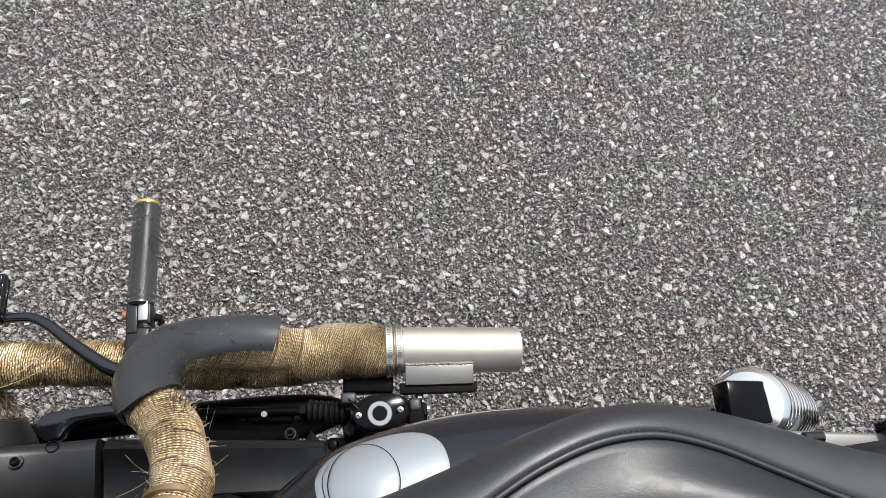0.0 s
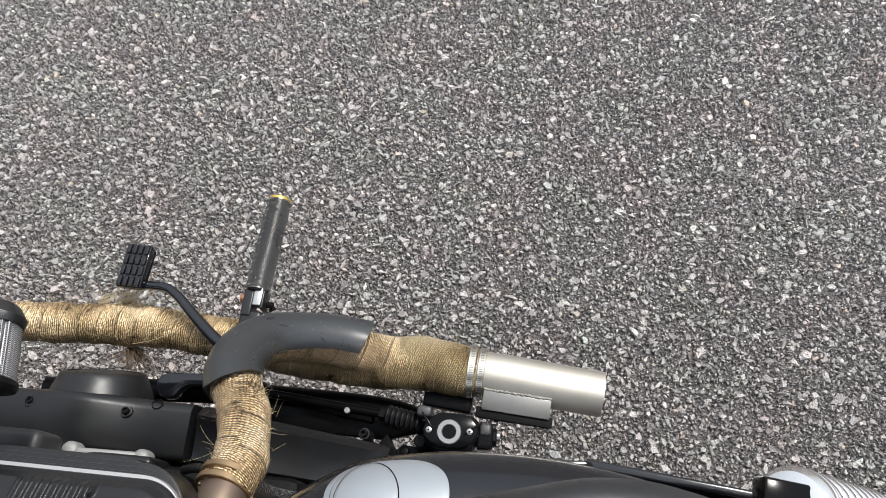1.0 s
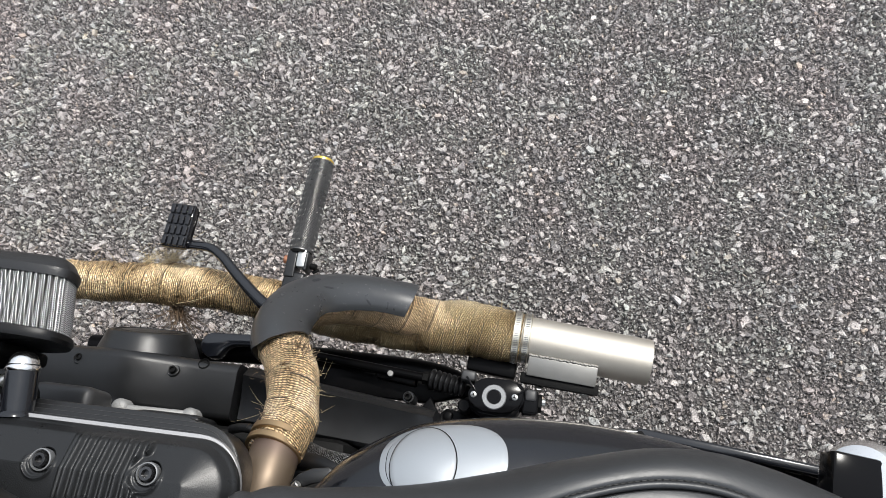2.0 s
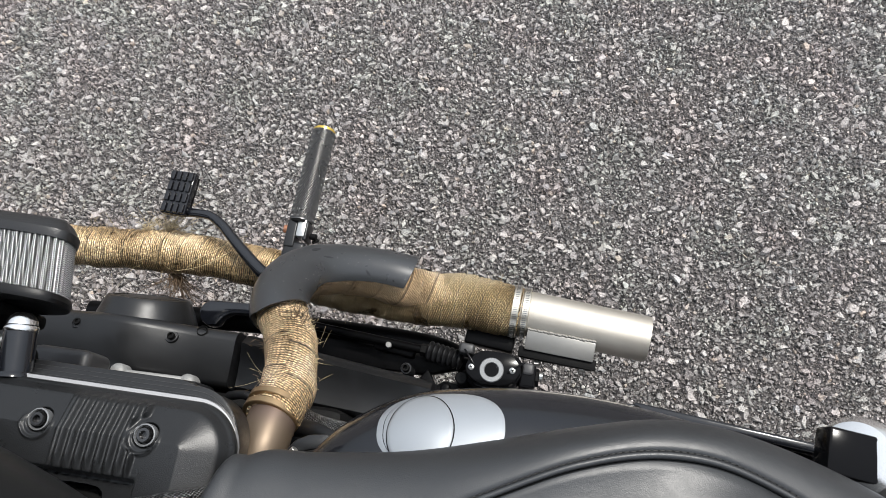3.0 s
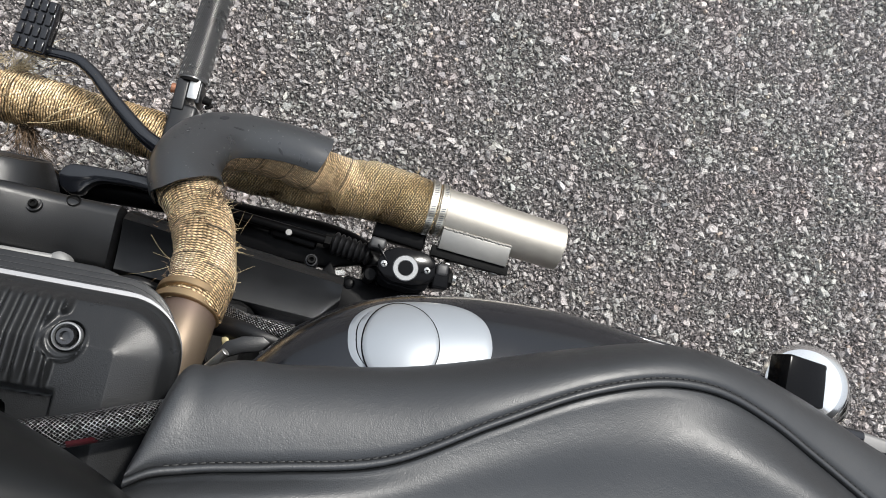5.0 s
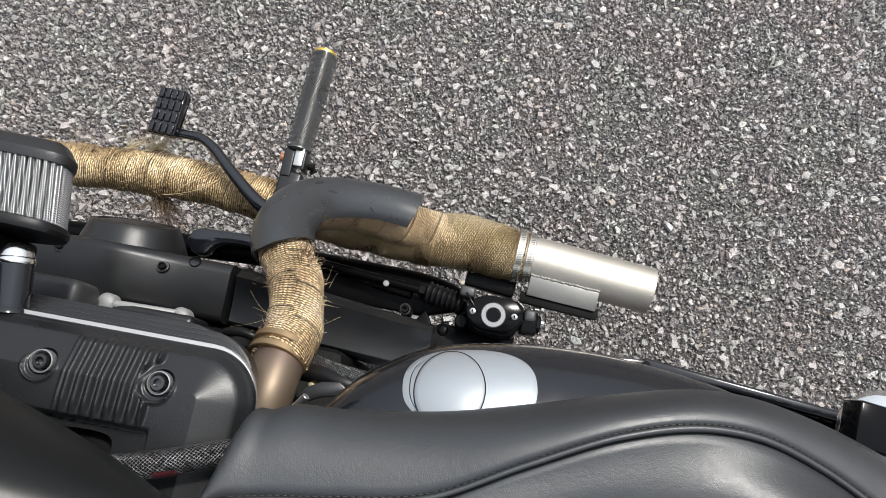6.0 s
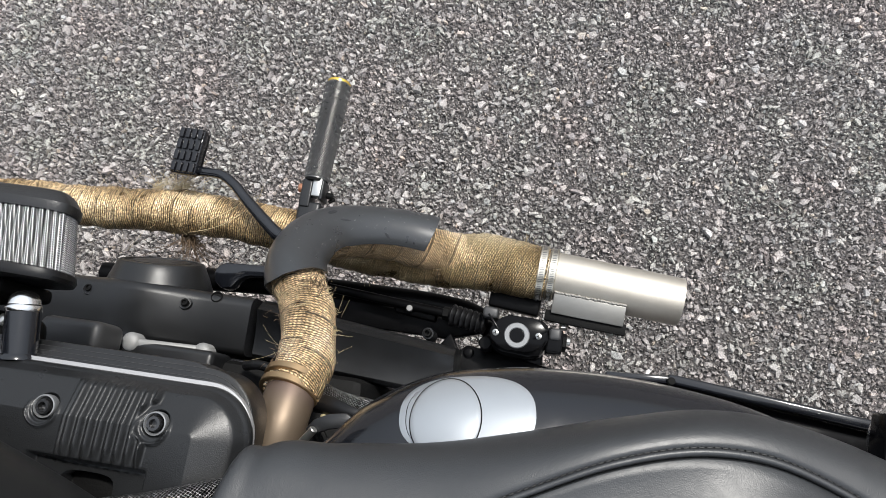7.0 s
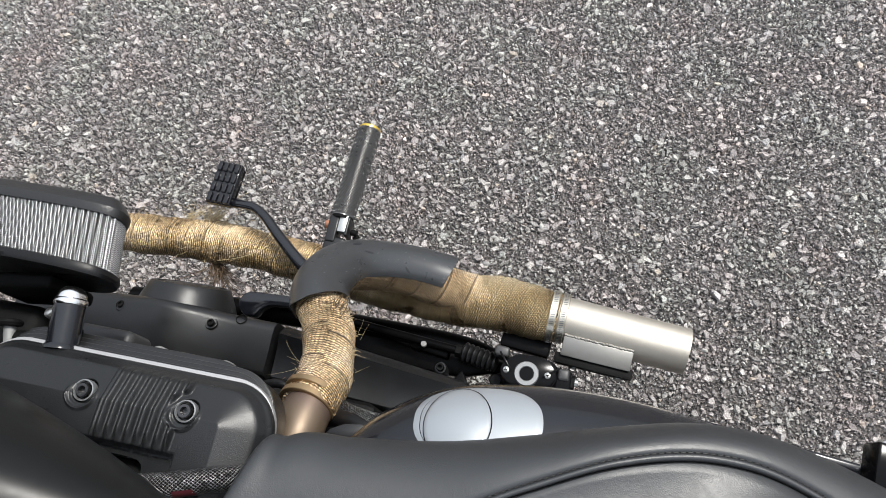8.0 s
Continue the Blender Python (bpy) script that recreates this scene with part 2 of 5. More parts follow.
RUBBER = paint("black_rubber", (0.006, 0.006, 0.0065), 0.38, var=0.25, grain=1200, grain_depth=0.0001, spec=0.25)
SILVER = paint("silver_paint", (0.315, 0.338, 0.362), 0.44, 0.4, var=0.05, grain_depth=0.0, coat=0.3)
CHROME = paint("chrome", (0.88, 0.87, 0.85), 0.18, 1.0, var=0.04, grain_depth=0.0)
STEEL = paint("zinc_steel", (0.52, 0.52, 0.50), 0.36, 1.0, var=0.2, grain=1200, grain_depth=0.0001)
MACHINED = paint("machined_aluminium", (0.34, 0.34, 0.345), 0.5, 0.4, var=0.1, grain=900, grain_depth=0.0001)
CAPRUBBER = paint("moulded_filter_rubber", (0.014, 0.014, 0.0145), 0.34, var=0.3, grain=700, grain_depth=0.00025, spec=0.5)
PADRUBBER = paint("worn_pad_rubber", (0.007, 0.007, 0.009), 0.13, var=0.3, grain=900, grain_depth=0.0001)
TAB = paint("hanger_steel", (0.27, 0.265, 0.25), 0.52, 0.85, var=0.2, grain=700, grain_depth=0.00004)
WELD = paint("weld_bead", (0.26, 0.25, 0.23), 0.62, 0.7, var=0.3, grain=700, grain_depth=0.0003)
BOLTSTEEL = paint("black_oxide_steel", (0.22, 0.22, 0.223), 0.26, 0.85, var=0.2, grain_depth=0.0)
BOLTDARK = paint("dark_bolt_steel", (0.075, 0.075, 0.077), 0.28, 0.85, var=0.2, grain_depth=0.0)
INKY = paint("inky_gloss_black", (0.004, 0.004, 0.0045), 0.14, var=0.2, grain_depth=0.0, spec=0.10)
RINGALLOY = paint("brushed_ring", (0.21, 0.215, 0.22), 0.45, 0.5, var=0.1, grain=900, grain_depth=0.0001)
BRASS = paint("anodised_gold", (0.75, 0.52, 0.10), 0.35, 0.8, var=0.2, grain_depth=0.0)
DULLBRASS = paint("dull_brass", (0.34, 0.29, 0.16), 0.5, 0.5, var=0.2, grain_depth=0.0)
COPPER = paint("rusty_bolt", (0.32, 0.15, 0.09), 0.5, 0.6, var=0.4, grain=900, grain_depth=0.0003)
KNURL = paint("knurled_black_steel", (0.125, 0.124, 0.122), 0.30, 0.75, var=0.3, grain=900, grain_depth=0.0001)
DARK = paint("grimy_black", (0.005, 0.005, 0.005), 0.6, var=0.4, grain=500, grain_depth=0.0004, spec=0.1)
THREAD = paint("grey_thread", (0.012, 0.012, 0.012), 0.6, var=0.2, grain=900, grain_depth=0.0)
FIBRE = paint("loose_wrap_fibre", (0.56, 0.45, 0.27), 0.45, var=0.35, grain_depth=0.0)
SOOTY = paint("sooted_yarn", (0.13, 0.085, 0.05), 0.5, var=0.4, grain_depth=0.0)
CLAMP = paint("clamp_band", (0.70, 0.65, 0.55), 0.3, 1.0, var=0.2, grain=900, grain_depth=0.0001)
BRONZE_BAND = paint("heat_stained_band", (0.38, 0.265, 0.15), 0.36, 0.9, var=0.3, grain=900, grain_depth=0.0001)
STRUT = paint("worn_alloy", (0.17, 0.168, 0.165), 0.45, 0.35, var=0.15, grain=700, grain_depth=0.0001)
EDGE_GLINT = paint("edge_glint_grey", (0.06, 0.06, 0.06), 0.5, 0.3, var=0.3, grain=900, grain_depth=0.0001)
RED = paint("red_anodised_fitting", (0.07, 0.004, 0.008), 0.3, 0.5, var=0.2, grain_depth=0.0)


# ---- mesh helpers ----
def finish(name, me, mat, parent=None, label="", smooth=True):
    me.materials.append(mat)
    me.polygons.foreach_set("use_smooth", np.full(len(me.polygons), smooth))
    ob = new(name, me)
    if parent is not None:
        ob.parent = parent
    if label:
        ob["label"] = label
    return ob


def part(name, bm, mat, parent=None, label="", smooth=True, sharp=35):
    """One bmesh as one mesh object under its thing."""
    me = bpy.data.meshes.new(name)
    bmesh.ops.recalc_face_normals(bm, faces=bm.faces)
    bm.to_mesh(me)
    bm.free()
    ob = finish(name, me, mat, parent, label, smooth)
    if smooth:
        me.set_sharp_from_angle(angle=radians(sharp))
    return ob


def grid_mesh(name, P, mat, parent=None, label="", close_u=False, close_v=False, uv=None, sharp=60, smooth=True, caps=False):
    """A sheet of quads from an array of points [nu, nv, 3]; uv in metres [nu, nv, 2]."""
    P = np.asarray(P, float)
    nu, nv = P.shape[:2]
    iu = np.arange(nu if close_u else nu - 1)
    iv = np.arange(nv if close_v else nv - 1)
    a = (iu[:, None] * nv + iv[None]).ravel()
    b = (((iu + 1) % nu)[:, None] * nv + iv[None]).ravel()
    c = (((iu + 1) % nu)[:, None] * nv + ((iv + 1) % nv)[None]).ravel()
    d = (iu[:, None] * nv + ((iv + 1) % nv)[None]).ravel()
    quads = np.stack([a, b, c, d], 1)
    faces = quads.tolist()
    if caps:
        faces += [list(range(nv)), list(range((nu - 1) * nv, nu * nv))[::-1]]
    me = bpy.data.meshes.new(name)
    me.from_pydata(P.reshape(-1, 3).tolist(), [], faces)
    if uv is not None:
        lay = me.uv_layers.new(name="UVMap")
        loops = np.empty(len(me.loops), np.int32)
        me.loops.foreach_get("vertex_index", loops)
        lay.data.foreach_set("uv", np.asarray(uv, np.float32).reshape(-1, 2)[loops].ravel())
    me.update()
    bm = bmesh.new()
    bm.from_mesh(me)
    bmesh.ops.remove_doubles(bm, verts=bm.verts, dist=1e-6)
    bmesh.ops.recalc_face_normals(bm, faces=bm.faces)
    bm.to_mesh(me)
    bm.free()
    ob = finish(name, me, mat, parent, label, smooth)
    if smooth:
        me.set_sharp_from_angle(angle=radians(sharp))
    return ob


def spline(pts, n):
    """Points evenly along a smooth curve through pts (any number of columns)."""
    p = np.asarray(pts, float)
    p = np.vstack([2 * p[0] - p[1], p, 2 * p[-1] - p[-2]])
    out = []
    for i in range(1, len(p) - 2):
        t = np.linspace(0, 1, 40, endpoint=False)[:, None]
        a, b, c, d = p[i - 1:i + 3]
        out.append(0.5 * (2 * b + (c - a) * t + (2 * a - 5 * b + 4 * c - d) * t ** 2 + (3 * b - a - 3 * c + d) * t ** 3))
    q = np.vstack(out + [p[-2:-1]])
    s = np.concatenate([[0], np.cumsum(np.linalg.norm(np.diff(q[:, :3], axis=0), axis=1))])
    e = np.linspace(0, s[-1], n)
    return np.stack([np.interp(e, s, q[:, k]) for k in range(q.shape[1])], 1), e


def frames(c, up=(0, 0, 1)):
    t = np.gradient(c, axis=0)
    t /= np.linalg.norm(t, axis=1)[:, None]
    nrm = np.empty_like(c)
    v = np.array(up, float)
    for i in range(len(c)):
        v = v - t[i] * np.dot(v, t[i])
        v /= np.linalg.norm(v)
        nrm[i] = v
    return t, nrm, np.cross(t, nrm)


def tube(name, pts, r, mat, parent=None, label="", n=60, seg=24, shape=None, caps=True, arc=None, up=(0, 0, 1)):
    """A pipe along pts (x, y, z or x, y, z, radius). shape(u, angle) is added to the radius. arc: (from, to) degrees off up."""
    q, e = spline(pts, n)
    c, rad = q[:, :3], (q[:, 3] if q.shape[1] > 3 else np.full(n, r))
    _, nn, bb = frames(c, up)
    ang = np.linspace(0, 2 * math.pi, seg + 1) if arc is None else np.radians(np.linspace(arc[0], arc[1], seg + 1))
    R = np.repeat(rad[:, None], seg + 1, 1)
    if shape is not None:
        R = R + shape(e[:, None], ang[None])
    P = c[:, None] + R[..., None] * (np.cos(ang)[None, :, None] * nn[:, None] + np.sin(ang)[None, :, None] * bb[:, None])
    uv = np.stack(np.broadcast_arrays(e[:, None], ang[None] * rad.mean()), -1)
    if arc is None and caps:
        P = np.concatenate([np.repeat(c[:1, None], seg + 1, 1), P, np.repeat(c[-1:, None], seg + 1, 1)])
        uv = np.concatenate([uv[:1], uv, uv[-1:]])
    return grid_mesh(name, P, mat, parent, label, uv=uv)


def lathe(name, profile, mat, m, parent=None, label="", seg=32, sharp=35):
    """Turns (radius, height) pairs about the z axis of pose m."""
    ang = np.linspace(0, 2 * math.pi, seg, endpoint=False)
    P = np.array([[(r * math.cos(a), r * math.sin(a), h) for a in ang] for r, h in profile])
    M = np.array(m)
    P = P @ M[:3, :3].T + M[:3, 3]
    uv = np.stack(np.broadcast_arrays(np.array([h for _, h in profile])[:, None], ang[None] * max(r for r, _ in profile)), -1)
    return grid_mesh(name, P, mat, parent, label, close_v=True, uv=uv, sharp=sharp)


def box_bm(size, m=None, bevel=0.002, seg=2, taper=None):
    bm = bmesh.new()
    bmesh.ops.create_cube(bm, size=1.0, matrix=Matrix.Diagonal((*size, 1)))
    if taper:
        for v in bm.verts:
            if v.co.z > 0:
                v.co.x *= taper[0]
                v.co.y *= taper[1]
    if bevel:
        bmesh.ops.bevel(bm, geom=bm.edges[:], offset=bevel, segments=seg, affect="EDGES", profile=0.5, clamp_overlap=True)
    if m is not None:
        bmesh.ops.transform(bm, matrix=m, verts=bm.verts)
    return bm


def prism_bm(outline, z0, z1, bevel=0.002, m=None):
    """An outline of (x, y) pairs raised from z0 to z1, its edges rounded."""
    bm = bmesh.new()
    low = [bm.verts.new((x, y, z0)) for x, y in outline]
    f = bm.faces.new(low)
    got = bmesh.ops.extrude_face_region(bm, geom=[f])
    bmesh.ops.translate(bm, vec=(0, 0, z1 - z0), verts=[v for v in got["geom"] if isinstance(v, bmesh.types.BMVert)])
    if bevel:
        bmesh.ops.bevel(bm, geom=bm.edges[:], offset=bevel, segments=2, affect="EDGES", profile=0.5, clamp_overlap=True)
    if m is not None:
        bmesh.ops.transform(bm, matrix=m, verts=bm.verts)
    return bm


def along(a, b):
    """A pose at a whose z axis points to b."""
    a, b = Vector(a), Vector(b)
    return Matrix.Translation(a) @ (b - a).to_track_quat("Z", "Y").to_matrix().to_4x4()


def rod(name, a, b, r, mat, parent, label="", seg=20, edge=0.15):
    ln = (Vector(b) - Vector(a)).length
    e = r * edge
    return lathe(name, [(0, 0), (r - e, 0), (r, e), (r, ln - e), (r - e, ln), (0, ln)], mat, along(a, b), parent, label, seg)


def cap_bolt(name, at, way, r, h, mat, parent, label="", socket=True):
    """A socket-head bolt."""
    m = along(at, Vector(at) + Vector(way))
    prof = [(0, 0), (r, 0), (r, h * 0.8), (r * 0.9, h)]
    prof += [(r * 0.55, h), (r * 0.52, h * 0.35), (0, h * 0.3)] if socket else [(r * 0.6, h * 1.15), (0, h * 1.2)]
    return lathe(name, prof, mat, m, parent, label, 18)


def smooth01(x):
    x = np.clip(x, 0, 1)
    return x * x * (3 - 2 * x)


def curve1(xs, ys):
    """A smooth function of one variable through the given pairs."""
    xs, ys = np.array(xs, float), np.array(ys, float)
    m = np.gradient(ys, xs)

    def f(x):
        x = np.clip(np.asarray(x, float), xs[0], xs[-1])
        i = np.clip(np.searchsorted(xs, x) - 1, 0, len(xs) - 2)
        h = xs[i + 1] - xs[i]
        t = (x - xs[i]) / h
        return ((2 * t ** 3 - 3 * t ** 2 + 1) * ys[i] + (t ** 3 - 2 * t ** 2 + t) * h * m[i] + (3 * t ** 2 - 2 * t ** 3) * ys[i + 1] + (t ** 3 - t ** 2) * h * m[i + 1])
    return f


# ---- the ground ----
def build_ground():
    bm = bmesh.new()
    bmesh.ops.create_grid(bm, x_segments=40, y_segments=40, size=600)
    ob = part("ground", bm, BINDER)
    return tagged(ob, "grey worn asphalt with angular stone chips, dry", "ground", kind="structure")


ground = build_ground()

motorcycle = new("motorcycle")
motorcycle.location = (0, -0.21, 0)
tagged(motorcycle, "parked black motorcycle with wrapped exhaust and leather solo seat", "motorcycle")
bpy.context.view_layer.update()


def own(ob):
    """Puts a part that was built in world places under the motorcycle."""
    ob.parent = motorcycle
    ob.matrix_parent_inverse = motorcycle.matrix_basis.inverted()
    return ob


# ---- exhaust ----
def wrap_shape(amp_seed, pitch=0.027, ridge=0.0005):
    """Radius change of a helically laid woven band with yarn ridges."""
    rs = np.random.RandomState(amp_seed)
    ph = rs.rand(6) * 6.28

    def f(u, a):
        turn = u / pitch + a / (2 * math.pi)
        w = turn % 1.0
        lay = 0.0012 * w - 0.0012 * smooth01((w - 0.93) / 0.07)
        yarn = ridge * np.sin(2 * math.pi * (u + 0.002 * a) / 0.0026)
        lump = 0.0008 * np.sin(u * 61 + ph[0] + 1.3 * np.sin(a + ph[1])) + 0.0006 * np.sin(u * 143 + 2 * a + ph[2])
        return lay + yarn + lump
    return f


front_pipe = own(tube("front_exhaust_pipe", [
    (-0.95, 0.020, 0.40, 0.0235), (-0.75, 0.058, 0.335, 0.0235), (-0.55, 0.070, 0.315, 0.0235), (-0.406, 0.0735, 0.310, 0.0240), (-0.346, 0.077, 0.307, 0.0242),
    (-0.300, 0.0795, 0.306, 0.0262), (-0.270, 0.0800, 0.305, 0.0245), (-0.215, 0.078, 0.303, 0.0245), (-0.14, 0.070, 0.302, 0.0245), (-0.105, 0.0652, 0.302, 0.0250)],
    0.025, WRAP_PALE, None, "pale gold frayed woven heat wrap, sooted in places", n=800, seg=56, shape=wrap_shape(3)))
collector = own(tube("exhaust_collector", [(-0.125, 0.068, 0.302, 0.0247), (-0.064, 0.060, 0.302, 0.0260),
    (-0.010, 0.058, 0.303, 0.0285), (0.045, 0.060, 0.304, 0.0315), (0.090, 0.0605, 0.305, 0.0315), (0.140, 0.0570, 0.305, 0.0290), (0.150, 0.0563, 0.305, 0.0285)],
    0.025, WRAP, None, "gold-brown woven heat wrap, sooted in places", n=400, seg=56, shape=wrap_shape(4, 0.0145, 0.0)))

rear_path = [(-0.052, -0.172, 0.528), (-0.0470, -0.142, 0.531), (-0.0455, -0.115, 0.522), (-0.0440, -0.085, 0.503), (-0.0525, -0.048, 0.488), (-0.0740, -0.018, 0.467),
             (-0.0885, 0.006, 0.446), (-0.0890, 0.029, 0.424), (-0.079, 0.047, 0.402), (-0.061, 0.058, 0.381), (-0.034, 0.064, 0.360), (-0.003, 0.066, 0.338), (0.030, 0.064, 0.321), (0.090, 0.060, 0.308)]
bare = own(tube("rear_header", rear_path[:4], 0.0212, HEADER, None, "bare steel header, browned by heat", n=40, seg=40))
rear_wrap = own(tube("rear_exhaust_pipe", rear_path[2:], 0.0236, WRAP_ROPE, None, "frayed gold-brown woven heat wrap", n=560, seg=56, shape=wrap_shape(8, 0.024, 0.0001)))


def build_shield():
    """A bent half-shell over the outer side of the rear pipe, its lower mouth cut slanting."""
    q, e = spline([(-0.0440, -0.085, 0.503), (-0.0540, -0.048, 0.490), (-0.0745, -0.018, 0.470), (-0.0865, 0.006, 0.450), (-0.0870, 0.029, 0.428), (-0.0780, 0.047, 0.405), (-0.0600, 0.0585, 0.384),
                   (-0.0350, 0.066, 0.364), (-0.0050, 0.0700, 0.346), (0.0300, 0.0695, 0.331), (0.0600, 0.066, 0.318)], 240)
    t, nn, bb = frames(q)
    side = np.cross(t, np.array([0.0, 0.0, 1.0]))
    side /= np.linalg.norm(side, axis=1)[:, None]
    top = np.cross(side, t)
    top *= np.sign(top[:, 2:3])
    outer = -side
    k0 = int(np.argmin(np.linalg.norm(q - np.array([-0.0825, -0.010, 0.463]), axis=1)))
    k1 = int(np.argmin(np.linalg.norm(q - np.array([0.0185, 0.0698, 0.3365]), axis=1)))
    inner = curve1([0.0, 0.2, 0.4, 0.55, 0.75, 1.0], [-100, -94, -70, -50, -37, -34])
    n = 64
    shell = {}
    for r in (0.0298, 0.0286):
        P = np.empty((n, 37, 3))
        for i, k in enumerate(np.linspace(0, 1, n)):
            for j, a in enumerate(np.radians(np.linspace(float(inner(k)), 104, 37))):
                first = e[k0] - 0.021 * max(0.0, math.cos(a)) ** 1.3 - 0.009 * max(0.0, -math.sin(a))
                last = e[k1] - 0.005 + 0.009 * math.sin(a)
                s = first + (last - first) * k
                for c in range(3):
                    P[i, j, c] = np.interp(s, e, q[:, c]) + r * (math.cos(a) * np.interp(s, e, top[:, c]) + math.sin(a) * np.interp(s, e, outer[:, c]))
        shell[r] = P
    ring = np.concatenate([shell[0.0298], shell[0.0286][:, ::-1]], 1)
    uv = np.stack(np.broadcast_arrays(np.linspace(0, 0.2, n)[:, None], np.arange(74)[None] * 0.002), -1)
    return grid_mesh("heat_shield", ring, SHIELD, None, "dark grey satin steel heat shield, scuffed", close_v=True, uv=uv, sharp=40, caps=True)


shield = own(build_shield())
for at, way, size in (((-0.0700, 0.0700, 0.4110), (-0.30, 0.42, 0.85), (0.0060, 0.0022)), ((-0.0560, 0.0640, 0.4080), (-0.05, 0.10, 1.0), (0.0058, 0.0010)), ((-0.0180, 0.0600, 0.3800), (0.25, -0.25, 0.92), (0.0040, 0.0012))):
    hit, place, normal, _ = shield.ray_cast(shield.matrix_world.inverted() @ (Vector(at) + Vector((0, 0, 0.2))), Vector((0, 0, -1)))
    if hit:
        place = shield.matrix_world @ place
        lathe("scuff", [(0.0, 0.0004), (1.0, 0.0003), (1.05, -0.001)], SCUFF, along(place, place + normal) @ pose(0, 0, 0, 0, 0, 70) @ Matrix.Diagonal((*size, 1, 1)), shield, "dark scuff mark", 18)


def build_tip():
    a, b = Vector((0.146, 0.0566, 0.305)), Vector((0.2965, 0.0428, 0.303))
    ln = (b - a).length
    prof = [(0.0255, 0.0), (0.0264, 0.004), (0.0266, 0.03), (0.0262, ln - 0.002), (0.0257, ln), (0.0250, ln), (0.0246, ln - 0.003), (0.0246, ln - 0.10), (0, ln - 0.10)]
    return lathe("muffler", prof, TIP, along(a, b), None, "plain brushed steel tail pipe", 64)


tip = own(build_tip())


# ---- seat, side cover, tank ----
MID = -0.215        # the motorcycle's middle plane


SX = [-0.026, -0.018, 0.0, 0.04, 0.10, 0.15, 0.20, 0.25, 0.28, 0.32, 0.36, 0.42, 0.50, 0.58]
seat_edge = curve1(SX, [-0.196, -0.160, -0.1455, -0.1385, -0.129, -0.1155, -0.1005, -0.0885, -0.0870, -0.0925, -0.103, -0.125, -0.150, -0.185])
seat_edge_z = curve1(SX, [0.688, 0.687, 0.683, 0.678, 0.676, 0.675, 0.674, 0.668, 0.664, 0.658, 0.652, 0.645, 0.640, 0.640])
seat_seam = curve1(SX, [-0.205, -0.200, -0.195, -0.188, -0.175, -0.148, -0.1235, -0.1105, -0.1105, -0.121, -0.139, -0.168, -0.195, -0.205])
seat_seam_z = curve1(SX, [0.712, 0.711, 0.709, 0.708, 0.709, 0.711, 0.711, 0.704, 0.698, 0.688, 0.680, 0.672, 0.665, 0.660])
seat_mid_z = curve1(SX, [0.730, 0.730, 0.728, 0.722, 0.714, 0.708, 0.704, 0.703, 0.706, 0.714, 0.718, 0.706, 0.682, 0.662])


def seat_section(x):
    """Half of the seat's cross-section, from the middle to the tucked-in lower edge: (y, z) pairs."""
    ye, ze, ys, zs, zm = (float(f(x)) for f in (seat_edge, seat_edge_z, seat_seam, seat_seam_z, seat_mid_z))
    pts = []
    for k in np.linspace(0, 1, 22, endpoint=False):
        pts.append((MID + (ys - 0.006 - MID) * k, zs + (zm - zs) * (1 - k ** 2.4) + (0.003 + 0.0045 * float(smooth01((x - 0.22) / 0.08))) * min(1.0, (ys - MID) / 0.09) * math.exp(-((k - 0.70) / 0.18) ** 2)))
    pts += [(ys - 0.0053, zs + 0.0003), (ys - 0.0046, zs - 0.0007), (ys - 0.0041, zs - 0.0032), (ys - 0.0036, zs - 0.0008), (ys - 0.0028, zs + 0.0009), (ys - 0.0014, zs + 0.0014), (ys, zs + 0.0008),
            (ys + 0.0005, zs - 0.0002), (ys + 0.0010, zs - 0.0011), (ys + 0.0015, zs - 0.0001)]
    y0, z0 = ys + 0.0015, zs - 0.0001
    for k in np.linspace(0, 1, 17)[1:]:
        a = k * math.pi / 2
        pts.append((y0 + (ye - y0) * math.sin(a) ** 0.9, ze + (z0 - ze) * math.cos(a) ** 1.15))
    pts += [(ye - 0.002, ze - 0.012), (ye - 0.006, ze - 0.024), (ye - 0.014, ze - 0.034), (ye - 0.03, ze - 0.038)]
    return pts


def build_seat():
    xs = np.concatenate([np.linspace(-0.0258, 0.0, 14), np.linspace(0.003, 0.58, 150)])
    P = []
    for x in xs:
        half = seat_section(x)
        full = [(2 * MID - y, z) for y, z in half[::-1]] + half
        P.append([(x, y, z) for y, z in full])
    P = np.array(P)
    nose = P[0].copy()
    nose[:, 2] -= 0.03
    nose[:, 0] += 0.006
    P = np.concatenate([nose[None], P])
    return grid_mesh("seat", P, LEATHER, None, "black leather solo seat with a double-stitched seam", sharp=80)


seat = own(build_seat())


